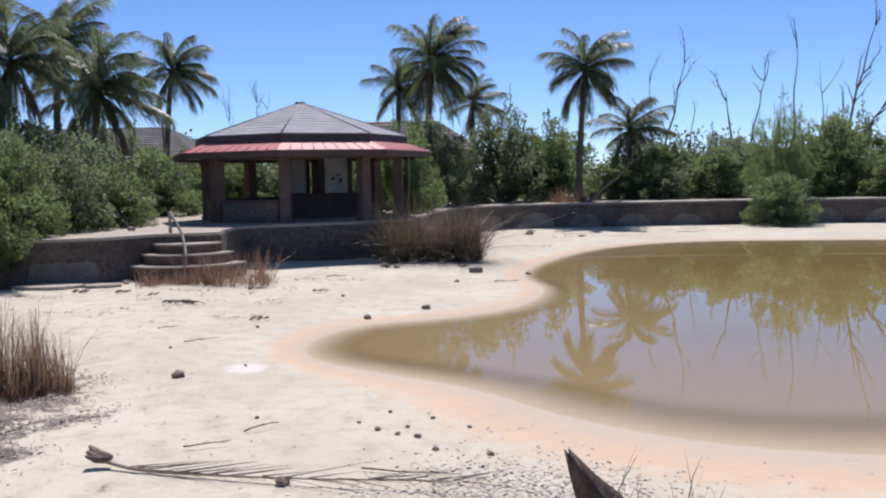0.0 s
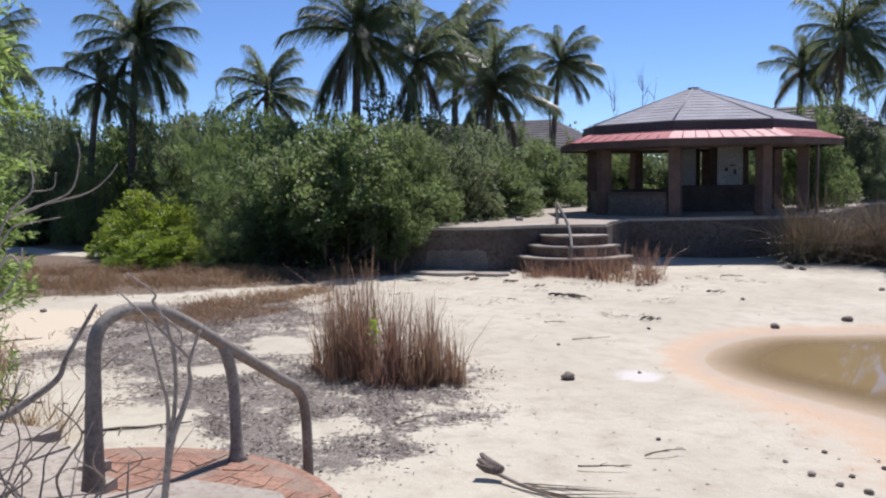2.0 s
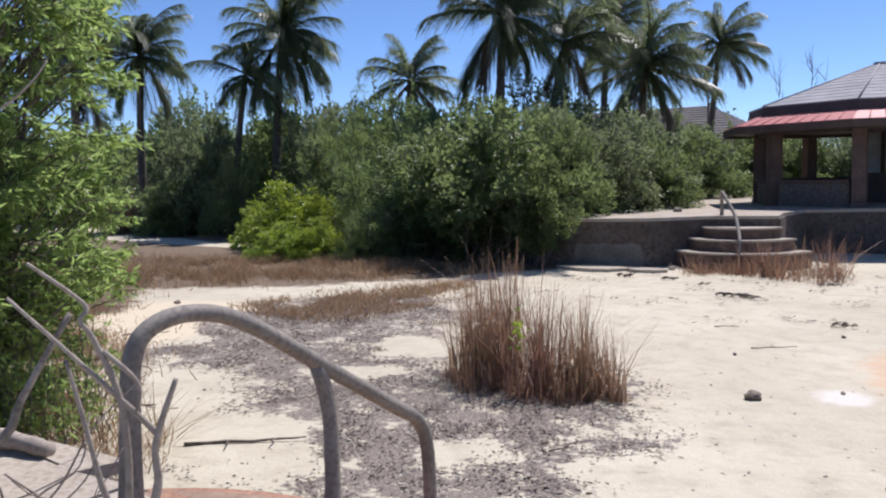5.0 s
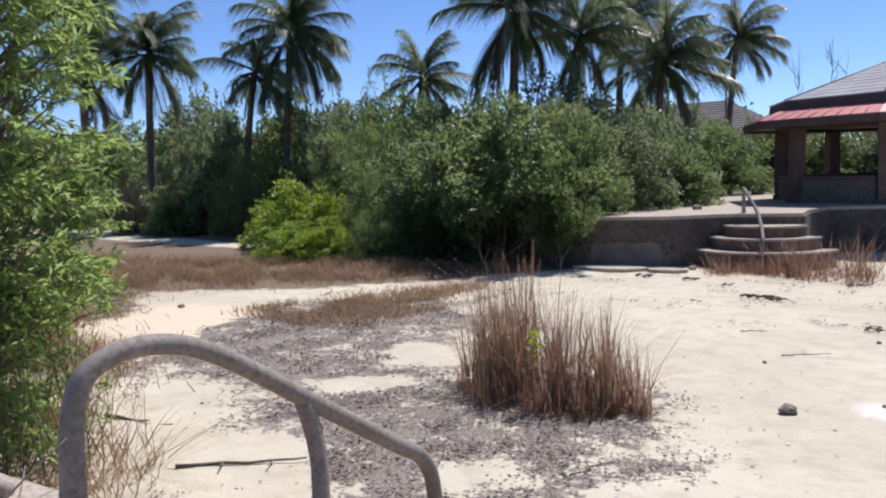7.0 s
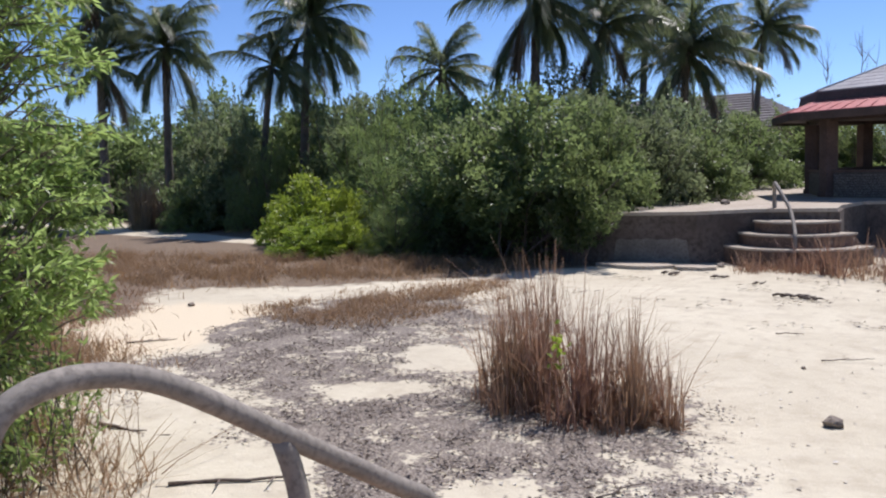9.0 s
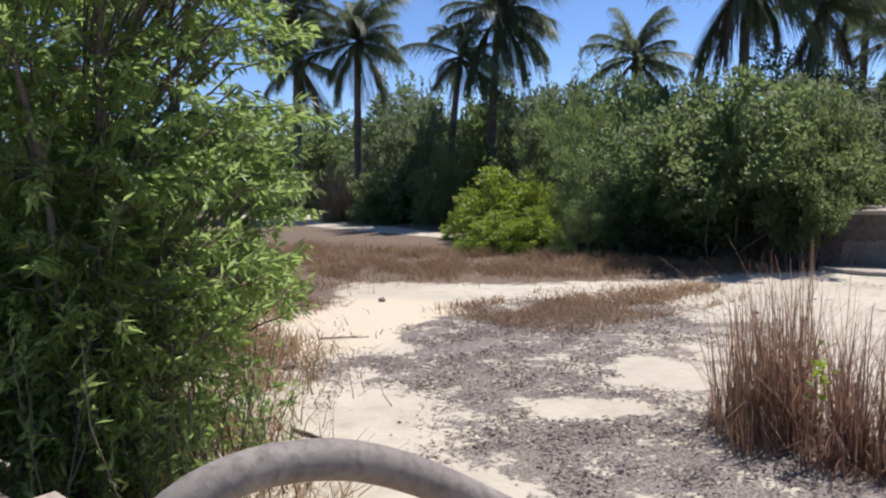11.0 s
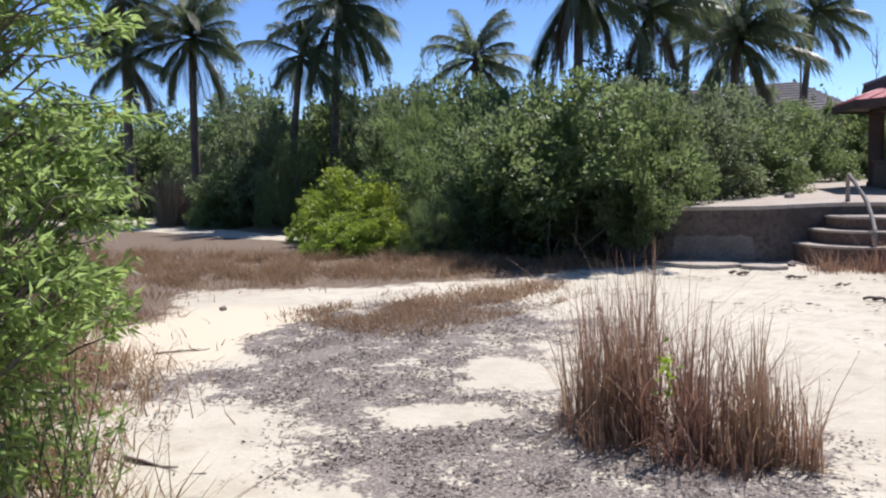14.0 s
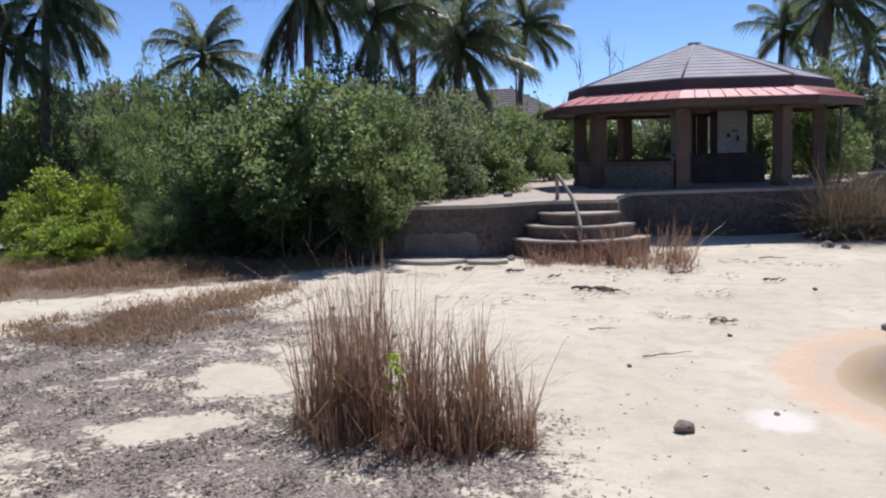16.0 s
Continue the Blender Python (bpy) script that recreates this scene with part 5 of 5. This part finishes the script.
for k, (x, y, r) in enumerate([(-5.2, 4.3, 0.14), (-4.9, 4.35, 0.11), (-4.95, 5.15, 0.13), (-4.6, 4.95, 0.12), (-5.2, 4.85, 0.15)]):
    rock(x, y, r, 470 + k, M_DECK, "rough broken coping stone by the near steps", 0.5, (NEAR_Z if y < 4.6 else 0.95) if x > -6 else 0.75)


def cracked_apron():
    """The broken concrete apron west of the near steps, in pieces with open cracks."""
    rng = random.Random(83)
    outline = [(-8.4, 5.75), (-7.3, 5.85), (-6.9, 6.0), (-6.2, 5.85), (-5.6, 5.8), (-5.05, 5.35), (-4.8, 4.95), (-4.95, 4.5), (-8.4, 4.5)]
    top = empty("apron", 0, 0, 0, "cracked pale concrete apron beside the pool steps", "paving", kind="structure")
    bm = bmesh.new()
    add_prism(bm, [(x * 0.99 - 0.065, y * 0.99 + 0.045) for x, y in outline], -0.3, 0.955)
    part("apron_body", bm, M_POOLWALL_SHADED, top)
    nx, ny = 9, 5
    gx = [[-8.4 + 3.6 * (i + (0.32 * rng.uniform(-1, 1) if 0 < i < nx else 0)) / nx for i in range(nx + 1)] for _ in range(ny + 1)]
    gy = [[4.5 + 1.42 * (j + (0.32 * rng.uniform(-1, 1) if 0 < j < ny else 0.05 * rng.uniform(-1, 1))) / ny for _ in range(nx + 1)] for j in range(ny + 1)]
    for j in range(ny):
        for i in range(nx):
            q = [(gx[j][i], gy[j][i]), (gx[j][i + 1], gy[j][i + 1]), (gx[j + 1][i + 1], gy[j + 1][i + 1]), (gx[j + 1][i], gy[j + 1][i])]
            cx, cy = sum(p[0] for p in q) / 4, sum(p[1] for p in q) / 4
            if poly_sd(np.array([cx]), np.array([cy]), outline)[0] > -0.05:
                continue
            q = [(cx + (x - cx) * 0.965, cy + (y - cy) * 0.965) for x, y in q]
            bm = bmesh.new()
            add_prism(bm, q, 0.957, 1.03 + rng.uniform(-0.012, 0.012))
            part("paving_piece", bm, M_DECK, top)


cracked_apron()


def driftwood(pts, rad, label):
    o = Vector(pts[0])
    s = Soup()
    p = smooth_path([Vector(q) - o for q in pts], 6)
    s.tube(p, [rad * (1 - 0.45 * i / len(p)) * (1 + 0.12 * math.sin(i * 1.7)) for i in range(len(p))], 10)
    ob = s.make("driftwood", M_DEADWOOD)
    ob.location = o
    tagged(ob, label, "driftwood")


driftwood([(-8.1, 5.35, 1.10), (-7.5, 5.50, 1.11), (-6.9, 5.66, 1.10), (-6.5, 5.72, 1.07)], 0.085, "weathered grey driftwood log lying on cracked concrete")


def brick(x, y, turn):
    bm = bmesh.new()
    add_box(bm, 0, 0, 0, 0.42, 0.20, 0.19, 0, 0.02)
    for v in bm.verts:
        v.co += Vector((1, 1, 1)) * 0.012 * noise.noise(v.co * 9)
    ob = part("block", bm, M_STONE)
    ob.location, ob.rotation_euler = (x, y, fz(x, y) + 0.08), (0.06, 0.0, turn)
    tagged(ob, "broken grey masonry block lying on the sand", "block")


brick(0.95, 27.25, 0.2)


def slab_stone(x, y, sx, sy, seed, label="flat pale slab of broken concrete on the sand"):
    rng = random.Random(seed)
    bm = bmesh.new()
    n = 13
    pts = [(sx * (1 + 0.16 * rng.uniform(-1, 1)) * math.cos(2 * math.pi * i / n), sy * (1 + 0.16 * rng.uniform(-1, 1)) * math.sin(2 * math.pi * i / n)) for i in range(n)]
    add_prism(bm, pts, -0.05, 0.07)
    ob = part("slab", bm, M_DECK)
    ob.location = (x, y, fz(x, y) + 0.01)
    tagged(ob, label, "slab", "broken slabs")


for k, a in enumerate([(-11.15, 24.05, 0.95, 0.5), (-9.6, 24.0, 0.5, 0.3)]):
    slab_stone(*a, 500 + k)


def stick(x, y, length, turn, rad, seed, label="dry dead twig lying on the sand", mat=None, lift=0.0):
    rng = random.Random(seed)
    s = Soup()
    d = Vector((math.cos(turn), math.sin(turn), 0))
    pts = [p + Vector((0, 0, 0.02 + abs(rng.gauss(0, 0.01)) + lift * i / 6)) for i, p in enumerate(wobble(rng, (0, 0, 0), d * length, 6, length * 0.025))]
    s.tube(pts, [rad * (1 - 0.1 * i) for i in range(7)], 5)
    for j in (2, 4):
        dd = (d + Vector((rng.gauss(0, 0.6), rng.gauss(0, 0.6), 0.1))).normalized()
        s.tube([pts[j], pts[j] + dd * length * 0.2], [rad * 0.5, rad * 0.25], 4)
    ob = s.make("twig", mat or M_DEADDARK)
    ob.location = (x, y, fz(x, y))
    tagged(ob, label, "twig", "twigs on the basin floor")


stick(-14.2, 11.7, 0.75, 0.95, 0.016, 1, "straight dry stick lying on the yellow marl")
stick(-10.55, 8.95, 1.15, 0.1, 0.022, 2, "dry stick lying beside the young tree")
stick(-8.35, 8.2, 1.15, 0.83, 0.022, 3, "long dry branch lying across the pale sand")
for k, (x, y, L, a) in enumerate([(-5.9, 17.4, 0.4, 0.3), (-4.9, 15.9, 0.7, 0.6), (-2.4, 9.9, 0.5, 0.7), (-0.9, 8.6, 1.0, -0.2), (-2.9, 9.2, 0.5, 0.5), (1.4, 24.6, 0.7, 0.1), (-3.6, 25.9, 0.6, 0.2), (5.8, 42.4, 1.5, 0.05), (11.5, 43.0, 1.6, 0.0), (-5.2, 9.9, 0.6, 1.1)]):
    stick(x, y, L, a, 0.010 + 0.006 * (y > 20), 20 + k)


def bark_scrap(x, y, size, seed):
    """A ragged curled scrap of bark and matted leaf."""
    rng = random.Random(seed)
    s = Soup()
    for k in range(7):
        a = rng.gauss(0, 0.5)
        d = Vector((math.cos(a), math.sin(a), 0))
        c = Vector((rng.gauss(0, size * 0.35), rng.gauss(0, size * 0.18), 0.02 + 0.02 * rng.random()))
        s.tube([c, c + d * size * 0.25 + Vector((0, 0, 0.035)), c + d * size * rng.uniform(0.4, 0.6) + Vector((0, 0, rng.uniform(0.0, 0.07)))], [size * 0.05, size * 0.06, size * 0.015], 5)
    ob = s.make("bark_scrap", M_DEADDARK)
    ob.location = (x, y, fz(x, y))
    tagged(ob, "ragged dark heap of bark shreds on the sand", "bark", "bark scraps on the sand", "stuff")


for k, (x, y, w) in enumerate([(-6.6, 20.8, 0.75), (-6.1, 20.6, 0.5), (-4.07, 18.4, 0.42), (-8.6, 22.6, 0.55), (-3.4, 22.4, 0.4), (-9.8, 22.9, 0.6), (-5.2, 23.2, 0.5), (0.6, 28.6, 0.5), (6.4, 41.2, 0.7), (-7.6, 21.9, 0.4)]):
    bark_scrap(x, y, w * 0.6, 700 + k)


def strand_line():
    """Dark ragged bits of bark and leaf that the wind has swept into rows."""
    rng = random.Random(91)
    s = Soup()
    rows = [(-8, 21.8, 6, 0.05), (-6, 20.3, 4, 0.1), (-7.5, 23.1, 7, 0.0), (-5, 18.2, 3, 0.05), (-3.5, 24.8, 5, 0.05), (-9.5, 19.2, 4, 0.1), (-1.5, 27.9, 5, 0.1), (6, 41.0, 7, 0.05), (10, 44.5, 12, 0.0), (4, 36.5, 3, 0.5), (16, 45.0, 10, 0.0)]
    for cx, cy, L, sl in rows:
        for k in range(int(26 * L)):
            u = rng.uniform(-L / 2, L / 2)
            x, y = cx + u, cy + u * sl + rng.gauss(0, 0.22) + 0.45 * math.sin(u * 1.3 + cx)
            if noise.noise(Vector((x * 0.9, y * 0.9, 8))) < 0.02 or shore_gap(x, y) < 0.3:
                continue
            a = rng.uniform(-0.6, 0.6)
            s.leaf(Vector((x, y, fz(x, y) + rng.uniform(0.01, 0.05))), Vector((math.cos(a), math.sin(a), rng.uniform(0, 0.3))).normalized(), Vector((rng.gauss(0, 0.3), rng.gauss(0, 0.3), 1)).normalized(), rng.uniform(0.04, 0.17), rng.uniform(0.015, 0.05))
    tagged(s.make("windblown_debris", M_LITTER), "dark windblown bark and leaves in rows on the sand", "debris", kind="stuff")


strand_line()


def fallen_frond():
    """The dry palm frond that lies along the floor, butt end to the west."""
    rng = random.Random(95)
    top = empty("fallen_frond", -3.55, 8.62, fz(-3.6, 8.45), "grey dry fallen palm frond lying on the sand", "palm frond")
    s = Soup()
    pts = smooth_path([(0, 0, 0.08), (0.4, -0.16, 0.03), (1.0, -0.30, 0.02), (2.2, -0.50, 0.02), (3.6, -0.62, 0.015)], 5)
    s.tube(pts, [0.022 * (1 - 0.04 * i) for i in range(len(pts))], 7)
    s.make("stalk", M_DEADWOOD, top)
    s = Soup()
    for i, a in enumerate((-0.55, -0.2, 0.15, 0.5, 0.8)):
        s.tube([(0.08, 0, 0.09), (-0.06, 0.06 * a, 0.12 + 0.03 * a), (-0.15, 0.10 * a, 0.17 + 0.05 * a + 0.02 * (i % 2))], [0.05, 0.04, 0.012], 6)
    s.make("butt", M_DEADDARK, top, "ragged dark butt end")
    s = Soup()
    for i in range(4, len(pts)):
        for j in range(3):
            sg = rng.choice((-1, 1))
            s.blade(pts[i] + Vector((rng.uniform(-0.05, 0.05), 0, 0.01)), Vector((1.0, sg * rng.uniform(0.1, 0.5), rng.uniform(0, 0.04))).normalized(), Vector((0, sg * 0.1, -0.03)), rng.uniform(0.4, 0.9), 0.014, 3)
    tagged(s.make("leaf_fringe", M_DEADWOOD, top), kind="stuff")


fallen_frond()


def palm_sheath():
    """A dry, pointed palm sheath standing up from the near deck."""
    top = empty("palm_sheath", 0.58, 2.35, NEAR_Z, "dry grey-brown pointed palm sheath standing on the deck", "palm sheath")
    bm = bmesh.new()
    rows = []
    n = 12
    for i in range(n + 1):
        t = i / n
        w = 0.18 * (1 - t ** 2.6) + 0.004
        row = []
        for j in range(9):
            g = (j / 8 - 0.5) * 2.3
            jag = 0.03 * noise.noise(Vector((i * 0.9, j * 1.3, 2))) * (1 if j in (0, 8) else 0.4)
            row.append(bm.verts.new((w * math.sin(g) - 0.24 * t ** 2.6 + jag, 0.10 * (1 - math.cos(g)) + 0.05 * t, 0.88 * t - (0.16 if (j in (0, 1) and 6 < i < 10) else 0.0) + jag)))
        rows.append(row)
    for i in range(n):
        for j in range(8):
            bm.faces.new((rows[i][j], rows[i][j + 1], rows[i + 1][j + 1], rows[i + 1][j]))
    bmesh.ops.solidify(bm, geom=bm.faces[:], thickness=0.018)
    part("blade", bm, M_SHEATH, top, "", True)
    s = Soup()
    rng = random.Random(5)
    for k in range(40):
        s.blade(Vector((rng.uniform(-0.15, 0.2), 0.02, rng.uniform(0.5, 0.75))), Vector((rng.gauss(0, 0.4), rng.gauss(0, 0.2), 1)).normalized(), Vector((rng.gauss(0, 0.2), 0, 0)), rng.uniform(0.08, 0.2), 0.01, 2)
    s.make("fibre", M_DEADDARK, top)


palm_sheath()


def dead_branches(name, x, y, z, lines, rad, mat, label):
    top = empty(name, x, y, z, label, "dead branch")
    o = Vector((x, y, z))
    for k, (pts, r) in enumerate(lines):
        s = Soup()
        p = smooth_path([Vector(q) - o for q in pts], 5)
        s.tube(p, [max(rad * r * (1 - 0.7 * i / len(p)), 0.0022) for i in range(len(p))], 6)
        s.make("branch", mat, top)
    return top


dead_branches("bleached_branch", -2.95, 3.70, NEAR_Z, [
    ([(-2.96, 3.66, 1.28), (-2.93, 3.69, 1.65), (-2.90, 3.72, 1.93), (-2.87, 3.76, 2.06), (-2.85, 3.78, 2.15), (-2.85, 3.78, 2.23), (-2.82, 3.81, 2.35)], 1.0),
    ([(-2.85, 3.79, 2.24), (-2.88, 3.75, 2.30), (-3.01, 3.60, 2.52)], 0.55),
    ([(-2.92, 3.70, 1.8), (-2.89, 3.74, 2.09), (-2.89, 3.74, 2.30), (-2.92, 3.71, 2.43), (-2.93, 3.69, 2.47), (-2.93, 3.70, 2.50), (-2.99, 3.63, 2.58)], 0.6),
    ([(-2.95, 3.68, 1.4), (-2.91, 3.72, 2.0), (-2.92, 3.70, 2.19), (-2.95, 3.67, 2.40)], 0.7),
    ([(-2.91, 3.72, 2.41), (-2.87, 3.76, 2.35), (-2.87, 3.76, 2.30), (-2.88, 3.75, 2.28)], 0.35)], 0.016, M_DEADWOOD, "bleached forked dead branch standing on the deck edge")

dead_branches("bleached_branch", -3.56, 3.30, NEAR_Z, [
    ([(-3.56, 3.30, 1.28), (-3.52, 3.36, 1.92), (-3.50, 3.38, 2.21), (-3.48, 3.42, 2.49), (-3.44, 3.50, 2.64), (-3.42, 3.53, 2.61)], 1.0),
    ([(-3.49, 3.40, 2.37), (-3.47, 3.45, 2.46), (-3.42, 3.53, 2.58), (-3.41, 3.54, 2.67)], 0.5),
    ([(-3.48, 3.42, 2.49), (-3.44, 3.50, 2.78), (-3.39, 3.58, 2.88), (-3.39, 3.58, 3.00)], 0.45),
    ([(-3.39, 3.58, 2.88), (-3.35, 3.64, 2.89), (-3.34, 3.65, 2.95)], 0.25),
    ([(-3.44, 3.50, 2.78), (-3.37, 3.61, 2.83), (-3.31, 3.69, 2.88), (-3.29, 3.72, 3.00), (-3.30, 3.72, 3.07)], 0.4),
    ([(-3.37, 3.61, 2.83), (-3.28, 3.74, 2.87), (-3.23, 3.80, 2.93), (-3.21, 3.83, 2.98)], 0.3),
    ([(-3.47, 3.44, 2.60), (-3.43, 3.51, 2.74), (-3.40, 3.56, 2.76), (-3.34, 3.66, 2.78)], 0.35)], 0.014, M_DEADWOOD, "bleached bare branch with thin curling twigs")


def brush_heap():
    rng = random.Random(99)
    lines = [([(-4.25, 3.45, 1.32), (-3.99, 3.74, 1.84), (-3.92, 3.87, 1.92), (-3.82, 4.01, 2.03), (-3.79, 4.05, 2.13), (-3.71, 4.16, 2.36)], 1.5)]
    for k in range(46):
        a = Vector((rng.uniform(-5.0, -3.7), rng.uniform(3.5, 4.4), 1.30))
        d = Vector((rng.gauss(0, 0.35), rng.gauss(0, 0.3), rng.uniform(0.05, 0.75)))
        b = a + d.normalized() * rng.uniform(0.4, 1.05)
        lines.append((wobble(rng, a, b, 4, 0.05), rng.uniform(0.22, 0.6)))
    dead_branches("brush_heap", -4.3, 4.1, NEAR_Z, lines, 0.017, M_BRUSH, "tangle of dry grey branches piled on the deck")


brush_heap()
